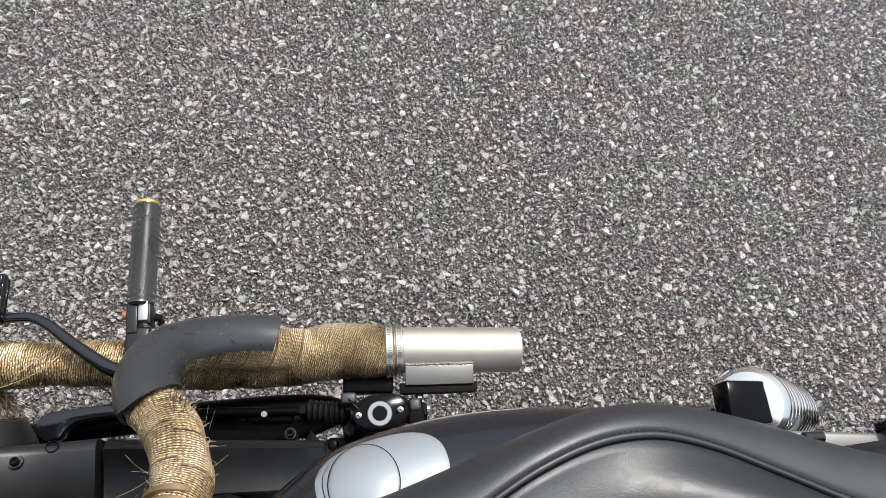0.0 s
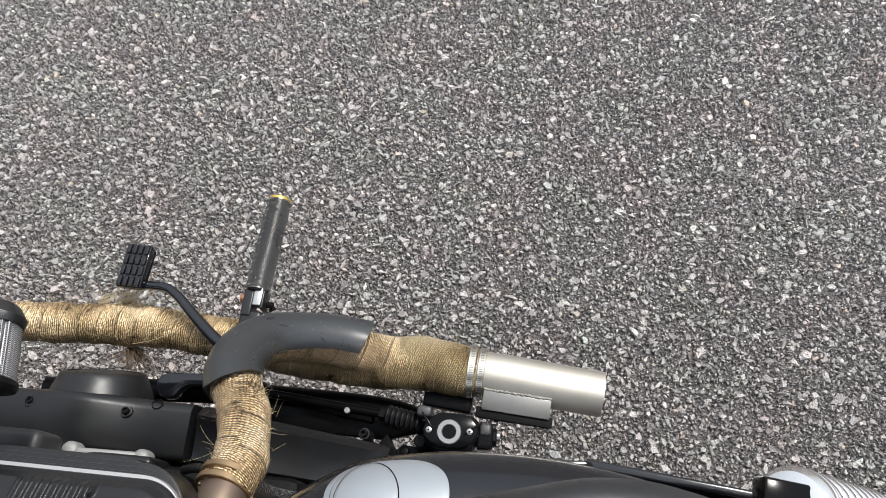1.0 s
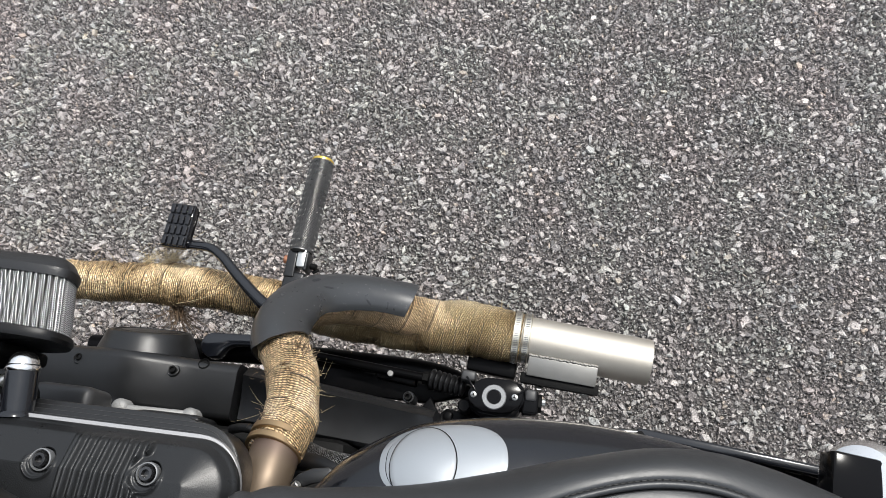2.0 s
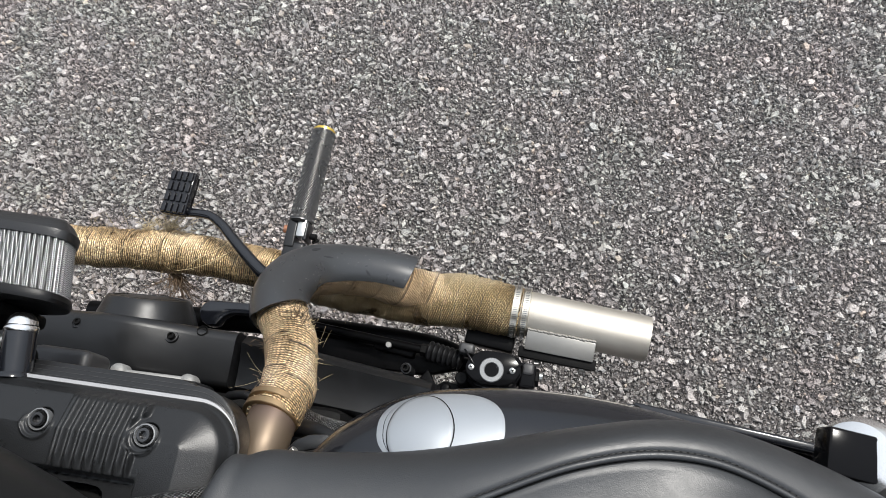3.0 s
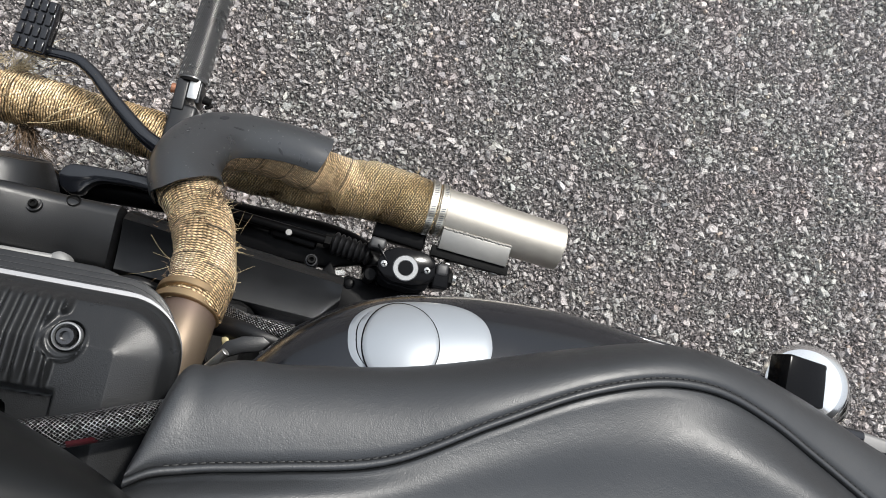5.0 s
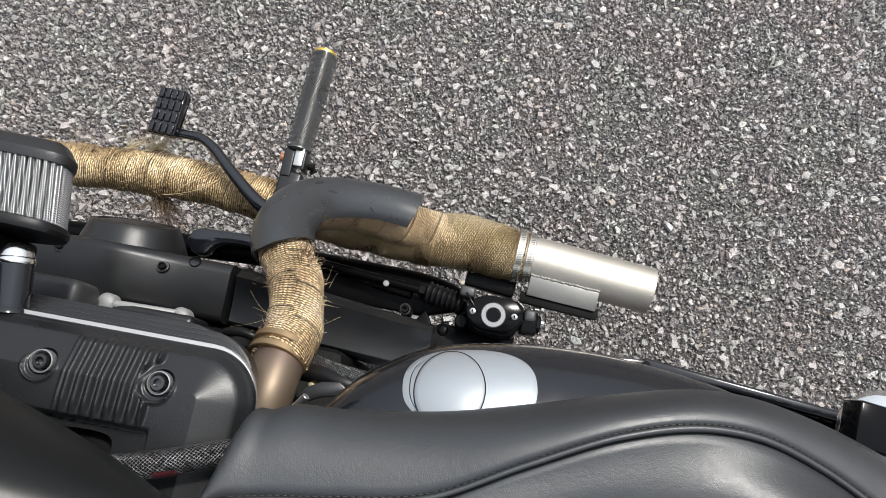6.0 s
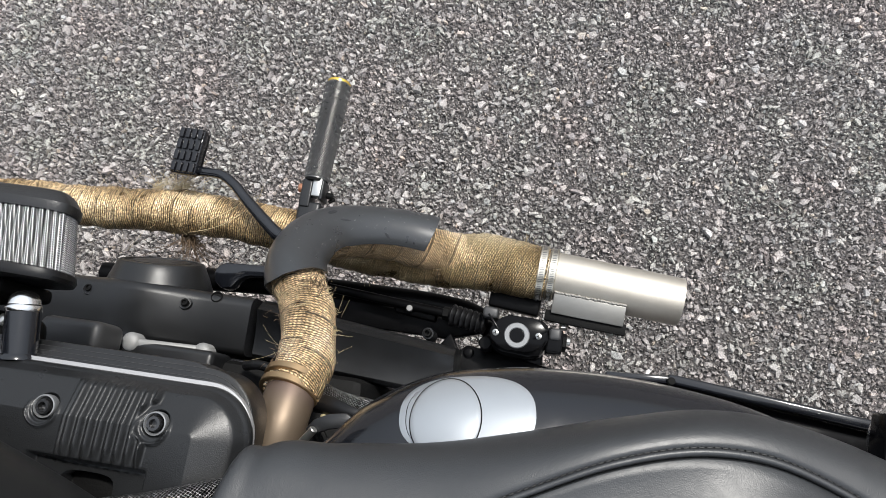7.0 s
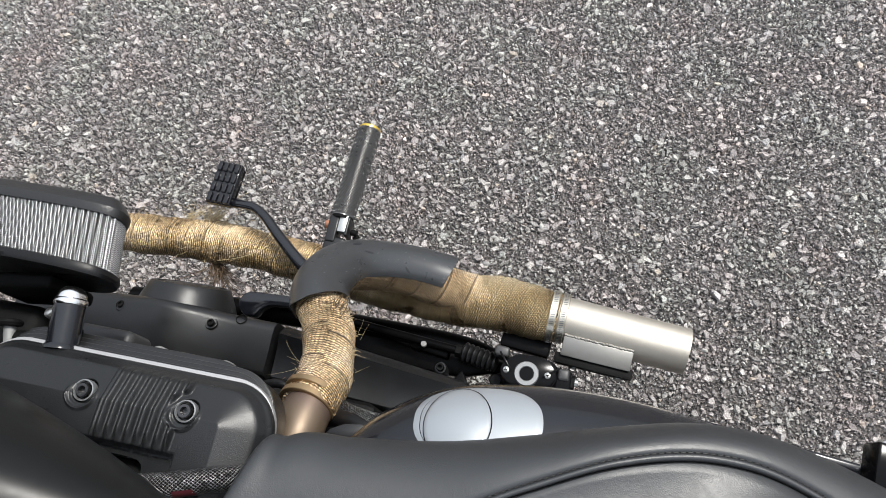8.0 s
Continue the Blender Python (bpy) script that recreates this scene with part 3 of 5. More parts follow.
def build_stitches():
    """Short thread loops along both sides of the seam."""
    V, F = [], []
    for side in (1, -1):
        xs = np.linspace(-0.01, 0.50, 900)
        ys = np.array([seat_seam(x) for x in xs]) + 0.0010
        zs = np.array([seat_seam_z(x) for x in xs]) - 0.0006
        if side < 0:
            ys = 2 * MID - ys
        s = np.concatenate([[0], np.cumsum(np.sqrt(np.diff(xs) ** 2 + np.diff(ys) ** 2))])
        for k in np.arange(0, s[-1] - 0.004, 0.0042):
            c = [np.array([np.interp(k + d, s, w) for w in (xs, ys, zs)]) for d in (0.0, 0.0014, 0.0029)]
            t = c[2] - c[0]
            w = np.array([-t[1], t[0], 0.0])
            w *= 0.00055 / np.linalg.norm(w)
            b = len(V)
            for j, (p, lift) in enumerate(zip(c, (-0.0002, 0.0006, -0.0002))):
                V += [p - w, p + (0, 0, lift + 0.0005), p + w]
            for j in range(2):
                o = b + 3 * j
                F += [(o, o + 3, o + 4, o + 1), (o + 1, o + 4, o + 5, o + 2)]
    me = bpy.data.meshes.new("stitching")
    me.from_pydata([tuple(v) for v in V], [], F)
    ob = finish("stitching", me, THREAD, seat, "black thread stitching")
    ob["kind"] = "stuff"
    return ob


build_stitches()

cover_out = curve1([-0.02, 0.0, 0.012, 0.033, 0.055, 0.078, 0.128, 0.19, 0.25, 0.31, 0.37], [-0.17, -0.150, -0.138, -0.114, -0.098, -0.086, -0.0735, -0.0680, -0.0700, -0.079, -0.10])
COVER_P = 3.4
cover_top = curve1([-0.02, 0.02, 0.06, 0.10, 0.16, 0.22, 0.30, 0.37], [0.610, 0.640, 0.664, 0.676, 0.674, 0.655, 0.620, 0.60])
COVER_IN, COVER_Z = -0.175, 0.555


def cover_height(x, y):
    k = np.clip((y - COVER_IN) / (cover_out(x) - COVER_IN), 0, 0.995)
    return COVER_Z + 0.84 * (cover_top(x) - COVER_Z) * (1 - k ** COVER_P) ** (1 / COVER_P)


def build_side_cover():
    P = []
    for x in np.linspace(-0.018, 0.37, 110):
        row = []
        for a in np.linspace(0, math.pi / 2, 44):
            row.append((x, COVER_IN + (float(cover_out(x)) - COVER_IN) * math.sin(a) ** (2 / COVER_P), COVER_Z + 0.84 * (float(cover_top(x)) - COVER_Z) * math.cos(a) ** (2 / COVER_P)))
        yo = row[-1][1]
        row += [(x, yo + 0.0015, COVER_Z - 0.004), (x, yo + 0.0015, COVER_Z - 0.012), (x, yo - 0.002, COVER_Z - 0.016), (x, yo - 0.006, 0.50), (x, yo - 0.02, 0.43)]
        P.append(row)
    return grid_mesh("oil_tank", np.array(P), GLOSS, None, "gloss black oil tank cover below the seat", sharp=50)


oil_tank = own(build_side_cover())


def patch(name, outline, lift, skirt, mat, parent, label, rings=10, dome=0.0):
    """A raised plate laid on the oil tank: outline(angle) gives its plan in metres."""
    ang = np.linspace(0, 2 * math.pi, 72, endpoint=False)
    edge = np.array([outline(a) for a in ang])
    mid = edge.mean(0)
    P = []
    for k in np.linspace(0.0, 1.0, rings):
        xy = mid + (edge - mid) * k
        z = cover_height(xy[:, 0], xy[:, 1]) + lift + dome * (1 - k ** 2) - (0.0007 if k == 1 else 0)
        P.append(np.column_stack([xy, z]))
    low = P[-1].copy()
    low[:, 2] -= skirt
    P.append(low)
    return grid_mesh(name, np.array(P), mat, parent, label, close_v=True, sharp=45)


def oval(cx, cy, ax, ay, p):
    return lambda a: (cx + ax * math.copysign(abs(math.cos(a)) ** p, math.cos(a)), cy + ay * math.copysign(abs(math.sin(a)) ** p, math.sin(a)))


def leaning(cx, cy, ax, ay, p, deg):
    """An oval turned in plan."""
    f, c, d = oval(0, 0, ax, ay, p), math.cos(radians(deg)), math.sin(radians(deg))
    return lambda a: (cx + c * f(a)[0] - d * f(a)[1], cy + d * f(a)[0] + c * f(a)[1])


panel = own(patch("silver_panel", leaning(0.1116, -0.1105, 0.0440, 0.0252, 0.80, 9), 0.0008, 0.004, SILVER, None, "raised silver painted panel", rings=16))
own(patch("panel_groove", leaning(0.1131, -0.1107, 0.0417, 0.0247, 0.80, 9), 0.0013, 0.002, DARK, None, "dark gap inside the panel's lip", rings=16))
own(patch("panel_face", leaning(0.1142, -0.1105, 0.0413, 0.0250, 0.80, 9), 0.0024, 0.0024, SILVER, None, "raised silver face beside the cap", rings=16))
oil_cap = own(patch("oil_filler_cap", oval(0.0992, -0.1150, 0.0226, 0.0258, 1.0), 0.0044, 0.003, SILVER, None, "flush round silver filler cap", dome=0.0018, rings=16))
own(patch("cap_groove", oval(0.0992, -0.1150, 0.0234, 0.0266, 1.0), 0.0032, 0.002, DARK, None, "dark gap round the cap", rings=16))


tank_half = curve1([-0.80, -0.70, -0.55, -0.42, -0.30, -0.22, -0.165, -0.12, -0.08, -0.045, -0.020, -0.008], [0.03, 0.10, 0.132, 0.128, 0.102, 0.078, 0.0615, 0.0485, 0.0355, 0.0215, 0.009, 0.001])
tank_rise = curve1([-0.80, -0.70, -0.55, -0.42, -0.30, -0.22, -0.165, -0.12, -0.08, -0.045, -0.020, -0.008], [0.02, 0.10, 0.150, 0.150, 0.128, 0.106, 0.088, 0.070, 0.051, 0.032, 0.016, 0.004])


def build_tank():
    """The fuel tank, narrowing to a tail in front of the seat."""
    P = []
    for x in np.concatenate([np.linspace(-0.80, -0.1, 60), np.linspace(-0.095, -0.008, 30)]):
        w, h = float(tank_half(x)), float(tank_rise(x))
        row = []
        for a in np.linspace(0, 2 * math.pi, 64, endpoint=False):
            ca, sa = math.cos(a), math.sin(a)
            row.append((x, MID + w * math.copysign(abs(ca) ** 0.85, ca), 0.735 + (h * sa ** 0.9 if sa > 0 else 0.30 * h * sa)))
        P.append(row)
    return grid_mesh("fuel_tank", np.array(P), TANK, None, "black painted fuel tank with a satin sheen", close_v=True, sharp=50, caps=True)


fuel_tank = own(build_tank())


# ---- engine ----
def rounded(cx, cy, ax, ay, r, n=10):
    out = []
    for k, (sx, sy) in enumerate(((1, 1), (-1, 1), (-1, -1), (1, -1))):
        for a in np.linspace(k * 90, k * 90 + 90, n):
            out.append((cx + sx * (ax - r) + r * math.cos(radians(a)), cy + sy * (ay - r) + r * math.sin(radians(a))))
    return out


RC = (-0.1402, -0.2080)         # middle of the rear rocker box
RH = (0.1188, 0.0920)           # its half length and half width at the bright joint


def build_rocker_top():
    """The wrinkle-black lid: a relief with shoulders, ribs, bolt pockets and a slot."""
    edge = np.array(rounded(*RC, RH[0] - 0.0005, RH[1] - 0.0005, 0.034, 30))
    per = np.concatenate([[0], np.cumsum(np.hypot(*np.diff(np.vstack([edge, edge[:1]]), axis=0).T))])
    go = np.linspace(0, per[-1], 640, endpoint=False)
    loop = np.stack([np.interp(go, per, np.append(edge[:, c], edge[0, c])) for c in (0, 1)], 1)
    level = np.concatenate([[0.0], np.linspace(0.01, 0.90, 185), np.linspace(0.905, 1.0, 24), [1.0]])
    x = RC[0] + level[:, None] * (loop[None, :, 0] - RC[0])
    y = RC[1] + level[:, None] * (loop[None, :, 1] - RC[1])
    r = 0.034
    qx, qy = np.abs(x - RC[0]) - (RH[0] - 0.0005 - r), np.abs(y - RC[1]) - (RH[1] - 0.0005 - r)
    d = r - (np.hypot(np.maximum(qx, 0), np.maximum(qy, 0)) + np.minimum(np.maximum(qx, qy), 0))
    wall = 0.0050 * np.sqrt(np.clip(d / 0.003, 0, 1)) + 1.5 * np.maximum(d - 0.003, 0)
    roof = 0.0125 + 0.44 * np.clip(d - 0.0085, 0, 0.022) + 0.03 * np.maximum(d - 0.0305, 0)
    z = 0.6535 - 0.0008 * np.log(np.exp(-wall / 0.0008) + np.exp(-roof / 0.0008))
    bolt_y = -0.1440
    for bx in (-0.1540, -0.0778):
        dist = np.hypot(x - bx, y - bolt_y)
        z = z - 0.004 * smooth01((0.0090 - dist) / 0.002)
        rim = np.hypot(x - bx + 0.0012, y - bolt_y + 0.0018)
        z = z + 0.0020 * np.exp(-((rim - 0.0106) / 0.0010) ** 2) * smooth01((0.006 - (y - bolt_y)) / 0.010)
    inx = smooth01((x + 0.1400) / 0.003) * smooth01((-0.0800 - x) / 0.003)
    for bx in (-0.1540, -0.0778):
        inx = inx * smooth01((np.hypot(x - bx, y - bolt_y) - 0.0115) / 0.004)
    iny = smooth01((y + 0.180) / 0.018) * smooth01((-0.1210 - y) / 0.006)
    z = z + inx * iny * (0.0014 + 0.0038 * (0.5 + 0.5 * np.cos(2 * math.pi * (x + 0.1112) / 0.0072)))
    z = z - 0.010 * smooth01((x + 0.160) / 0.004) * smooth01((-0.076 - x) / 0.004) * smooth01((-0.171 - y) / 0.005)
    slot = smooth01((1.0 - ((x + 0.1190) / 0.0185) ** 4 - ((y + 0.1915) / 0.0115) ** 4) / 0.3)
    z = z - 0.07 * slot
    z[-1] = 0.6508
    return grid_mesh("rocker_cover", np.stack([x, y, z], -1), CRINKLE, None, "wrinkle-black ribbed rocker cover", close_v=True, sharp=70)


rocker = own(build_rocker_top())
part("recess_plug", box_bm((0.034, 0.020, 0.004), pose(-0.1190, -0.1915, 0.6528), 0.001), DARK, rocker, "black recess floor")
own(part("rocker_joint", prism_bm(rounded(RC[0] - 0.0008, RC[1], RH[0] - 0.0002, RH[1] + 0.0022, 0.0355), 0.646, 0.6522, 0.0008), MACHINED, None, "bright machined joint edge"))
for k, (grow, z0, z1) in enumerate(((0.0038, 0.6430, 0.6462), (0.0072, 0.6398, 0.6428), (0.0106, 0.6366, 0.6396), (0.0142, 0.605, 0.6364), (0.0120, 0.56, 0.6045))):
    own(part("rocker_box", prism_bm(rounded(RC[0] - (0.0045 if z0 > 0.63 else 0.013), RC[1], RH[0] - (0.0035 if z0 > 0.63 else 0.013), RH[1] + grow, 0.036), z0, z1, 0.0007), SATIN, None, "black lower rocker box"))
# added grey strips that stand in for highlights along the stepped edges
for grow, z in ((0.0040, 0.6462), (0.0074, 0.6428), (0.0108, 0.6396)):
    own(part("rocker_gasket", prism_bm(rounded(RC[0] - 0.0045, RC[1], RH[0] - 0.0033, RH[1] + grow, 0.036), z - 0.0017, z - 0.0010, 0.0), EDGE_GLINT, None, "thin grey strip added as an edge highlight"))
for bx in (-0.1540, -0.0778):
    lathe("bolt_washer", [(0.0074, -0.004), (0.0077, 0.0000), (0.0074, 0.0016), (0.0066, 0.0018), (0.0060, 0.0004)], RINGALLOY, pose(bx, -0.1440, 0.6745), rocker, "bright steel washer", 32)
    cap_bolt("cover_bolt", (bx, -0.1440, 0.6715), (0, 0, 1), 0.0049, 0.0066, BOLTDARK, rocker, "black socket-head bolt")

own(part("crankcase", box_bm((0.60, 0.22, 0.23), pose(-0.31, -0.200, 0.300), 0.012), DARK, None, "dark crankcase"))


def build_cylinder():
    """A finned barrel under the rocker box."""
    bm = bmesh.new()
    for k in range(9):
        fin = prism_bm(rounded(-0.118, -0.212, 0.088, 0.078, 0.03, 5), 0.405 + 0.0165 * k, 0.4105 + 0.0165 * k, 0.0012)
        me = bpy.data.meshes.new("fin")
        fin.to_mesh(me)
        fin.free()
        bm.from_mesh(me)
        bpy.data.meshes.remove(me)
    core = box_bm((0.14, 0.12, 0.17), pose(-0.118, -0.212, 0.478), 0.01)
    me = bpy.data.meshes.new("core")
    core.to_mesh(me)
    core.free()
    bm.from_mesh(me)
    bpy.data.meshes.remove(me)
    return part("cylinder", bm, DARK, None, "black finned cylinder barrel")


own(build_cylinder())


def build_cam_cover():
    """The gear case cover: a long casting whose upper edge is rounded, with a flange at the joint."""
    P = []
    for x in np.linspace(-0.47, -0.1475, 60):
        k = (x + 0.31) / 0.16
        top = 0.390 + 0.006 * np.cos(k * 1.2) - 0.012 * smooth01((-0.40 - x) / 0.07) + 0.022 * np.exp(-((x + 0.27) / 0.052) ** 2)
        out = -0.022 - 0.006 * smooth01((-0.36 - x) / 0.1)
        row = [(x, -0.083, 0.25), (x, -0.083, top - 0.012), (x, -0.081, top - 0.006), (x, -0.0765, top - 0.003)]
        for a in np.linspace(0, math.pi / 2, 10):
            row.append((x, out - 0.012 + 0.012 * math.sin(a), top - 0.012 + 0.012 * math.cos(a)))
        row += [(x, out, 0.30), (x, out - 0.004, 0.20)]
        P.append(row)
    return grid_mesh("cam_cover", np.array(P), SATIN, None, "satin black gear case cover", sharp=50, caps=True)


cam_cover = own(build_cam_cover())
own(lathe("cone_boss", [(r * 1.12, h) for r, h in ((0.0430, -0.0260), (0.0480, -0.0160), (0.0520, -0.006), (0.0512, 0.005), (0.0475, 0.017), (0.0435, 0.0270), (0.0415, 0.0325), (0.0395, 0.0355), (0.0375, 0.0360), (0.0355, 0.0360),
                                   (0.0345, 0.0346), (0.0290, 0.0346), (0.0280, 0.0358), (0.0, 0.0365))],
          SATIN, along((-0.2700, -0.027, 0.357), (-0.2700, 0.939, 0.616)), None, "round conical boss with a stepped rim", 72, 30))
for p in ((-0.324, -0.0365, 0.4020), (-0.2150, -0.0385, 0.4012)):
    lathe("bolt_seat", [(0.0, -0.002), (0.0075, -0.002), (0.0068, 0.0006), (0.0060, 0.0008), (0.0056, -0.0006), (0.0, -0.0008)], SATIN, along(p, Vector(p) + Vector((0, 0.25, 1))), cam_cover, "", 24)
    cap_bolt("case_bolt", p, (0, 0.25, 1), 0.0040, 0.0035, DARK, cam_cover, "black socket-head bolt")
lathe("bolt_hole", [(0.0065, 0.0012), (0.0055, 0.0022), (0.0048, 0.0012), (0.0044, 0.0002), (0.0, 0.0001)], DARK, along((-0.1860, -0.0275, 0.3925), (-0.1860, -0.0175, 0.42)), cam_cover, "", 24)


def build_sprocket_cover():
    """The tapering cover behind the gear case, creased along its top."""
    P = []
    for x in np.linspace(-0.1435, 0.066, 46):
        k = (x + 0.1435) / 0.21
        crease = -0.033 - 0.020 * k
        out = -0.020 - 0.022 * k
        top = 0.384 - 0.018 * k
        inner = -0.083 - 0.012 * k if k < 0.9 else -0.083 - 0.012 * k + 0.25 * (k - 0.9)
        row = [(x, inner, 0.25), (x, inner, top - 0.016), (x, inner + 0.003, top - 0.010)]
        for j in np.linspace(0, 1, 8):
            row.append((x, inner + 0.004 + (crease - inner - 0.004) * j, top - 0.009 + 0.009 * j ** 2.2))
        for j in np.linspace(0, 1, 7)[1:]:
            row.append((x, crease + (out - crease) * j, top - 0.014 * j ** 0.8 - 0.012 * j ** 6))
        row += [(x, out, 0.30), (x, out - 0.004, 0.22)]
        P.append(row)
    return grid_mesh("sprocket_cover", np.array(P), SATIN, None, "satin black sprocket cover", sharp=40, caps=True)


sprocket = own(build_sprocket_cover())
for p, r in (((0.0300, -0.0290, 0.326), 0.0045),):
    lathe("bolt_boss", [(0.0, -0.03), (r * 1.5, -0.03), (r * 1.5, -0.001), (r * 1.35, 0.0), (0.0, 0.0)], SATIN, pose(*p), sprocket, "", 24)
    cap_bolt("cover_bolt", p, (0, 0, 1), r, 0.008, DARK, sprocket, "black flanged bolt", socket=True)
cap_bolt("mount_bolt", (0.0735, -0.041, 0.288), (0, 0.1, 1), 0.0062, 0.004, DEEPBLACK, sprocket, "deep black bolt", socket=False)

# silver tappet cover, carburettor-side bits and mounts between the castings
dog = own(part("tappet_bracket", box_bm((0.070, 0.008, 0.008), pose(-0.2080, -0.086, 0.432, 0, 12, 2), 0.003, 3), DULLCAST, None, "dull cast alloy tappet bracket"))
for x, z in ((-0.2420, 0.438), (-0.1740, 0.424)):
    lathe("lug", [(0.0, -0.01), (0.0095, -0.01), (0.0095, 0.002), (0.0080, 0.0045), (0.0055, 0.0065), (0.0, 0.007)], DULLCAST, pose(x, -0.087, z), dog, "", 24)
own(part("tappet_block", box_bm((0.11, 0.03, 0.05), pose(-0.21, -0.100, 0.416), 0.006, 3), SATIN, None, "black tappet block"))
own(part("breather_box", box_bm((0.062, 0.030, 0.045), pose(-0.272, -0.090, 0.475), 0.008, 3), GREYCAST, None, "rounded black breather box"))

mount = own(lathe("horn_mount", [(0.0, 0.0), (0.0135, 0.0), (0.0132, 0.002), (0.0117, 0.004), (0.0114, 0.030), (0.0112, 0.0335)], GLOSS, along((-0.2005, -0.118, 0.648), (-0.2055, -0.072, 0.652)), None, "black engine mount post with a chrome acorn cap", 48))
lathe("acorn_cap", [(0.0115, 0.033), (0.0120, 0.0340), (0.0120, 0.0362), (0.0114, 0.0374), (0.0108, 0.0380), (0.0103, 0.0410), (0.0086, 0.0445), (0.0054, 0.0470), (0.0, 0.0478)], CHROME,
      along((-0.2005, -0.118, 0.648), (-0.2055, -0.072, 0.652)), mount, "domed chrome cap", 48)
cap_bolt("side_screw", (-0.2230, -0.093, 0.640), (-0.4, 0.3, 1), 0.0042, 0.005, STEEL, mount, "small bright screw", socket=False)
own(part("mount_bracket", box_bm((0.075, 0.018, 0.05), pose(-0.237, -0.116, 0.615, 0, 0, 8), 0.006, 3), DARK, None, "black engine mount bracket"))
hook = own(rod("cable_bolt", (-0.2490, -0.1330, 0.634), (-0.2560, -0.1040, 0.640), 0.0045, DULLCAST, None, "bright steel cable bolt", 20, 0.5))
lathe("bolt_eye", [(0.0052, 0.0), (0.0085, 0.0008), (0.0095, 0.003), (0.0085, 0.0052), (0.0052, 0.006)], DARK, along((-0.2545, -0.108, 0.640), (-0.2560, -0.1, 0.641)), hook, "dark rubber grommet", 28)


# ---- air cleaner ----
FC = (0.0, 0.0)
FA, FB, FBELLY, FP = 0.0800, 0.0160, 0.0560, 2.6        # an oval element, turned a little towards the front
FLARE = 0.17             # the element widens towards its base
FILTER_AT = pose(-0.2740, -0.0085, 0.6470, 0, 0, 0)


def filter_ring(grow, n):
    """Points round the oval of the air cleaner, evenly spaced."""
    a = np.linspace(0, 2 * math.pi, 4000)
    top = np.sin(a) > 0
    x = (FA + grow) * np.sign(np.cos(a)) * np.abs(np.cos(a)) ** np.where(top, 2 / FP, 1.0)
    z = (np.where(top, FB, FBELLY) + grow) * np.sign(np.sin(a)) * np.abs(np.sin(a)) ** np.where(top, 2 / FP, 1.0)
    s = np.concatenate([[0], np.cumsum(np.hypot(np.diff(x), np.diff(z)))])
    e = np.linspace(0, s[-1], n, endpoint=False)
    return np.interp(e, s, x), np.interp(e, s, z), s[-1]


def build_filter():
    n = 78 * 12
    wave = np.abs(np.sin(np.arange(n) * math.pi / 12.0)) ** 0.75
    off = 0.0052 * (wave - 0.6)
    P, U = [], []
    for k, y in enumerate(np.linspace(-0.047, -0.002, 14)):
        x, z, ln = filter_ring(-0.0015 + FLARE * -y, n)
        nx, nz = np.gradient(z), -np.gradient(x)
        m = np.hypot(nx, nz)
        P.append(np.column_stack([FC[0] + x + off * nx / m, np.full(n, y), FC[1] + z + off * nz / m]))
        U.append(np.column_stack([np.arange(n) * ln / n * 1.35, np.full(n, y)]))
    el = grid_mesh("filter_element", np.array(P), GAUZE, None, "pleated grey wire-gauze filter element", close_v=True, uv=np.array(U), sharp=75)

    def ring(name, prof, mat, parent, label, swell=0.0):
        rows = []
        for grow, y in prof:
            rx, rz, _ = filter_ring(grow + (FLARE * -y if y < -0.01 else 0.0), 160)
            rows.append(np.column_stack([FC[0] + rx, y + (swell * (1 - (rx / FA) ** 2) if y > 0.002 else 0.0 * rx), FC[1] + rz]))
        return grid_mesh(name, np.array(rows), mat, parent, label, close_v=True, sharp=35)

    ring("end_cap", [(-0.030, -0.004), (-0.001, -0.004), (0.0022, -0.0035), (0.0028, -0.001), (0.0028, 0.0030), (0.0016, 0.0045), (-0.0030, 0.0105), (-0.0060, 0.0125), (-0.010, 0.0130), (-0.0115, 0.0120), (-0.030, 0.0120), (-0.046, 0.0120)],
         CAPRUBBER, el, "black moulded end cap")
    ring("back_rim", [(-0.030, -0.045), (0.000, -0.045), (0.0022, -0.0460), (0.0026, -0.0500), (0.001, -0.0530), (-0.01, -0.0535), (-0.045, -0.0535)], RUBBER, el, "black moulded back rim")
    for ob in (el, *el.children):
        ob.data.transform(FILTER_AT)
    return el


air_filter = own(build_filter())
part("back_plate", box_bm((0.062, 0.012, 0.062), pose(-0.266, -0.071, 0.610, 0, 0, 7), 0.004, 3), DARK, air_filter, "black mounting plate")
part("carburettor", box_bm((0.09, 0.07, 0.07), pose(-0.300, -0.118, 0.575), 0.012, 3), DARK, air_filter, "dark intake body")


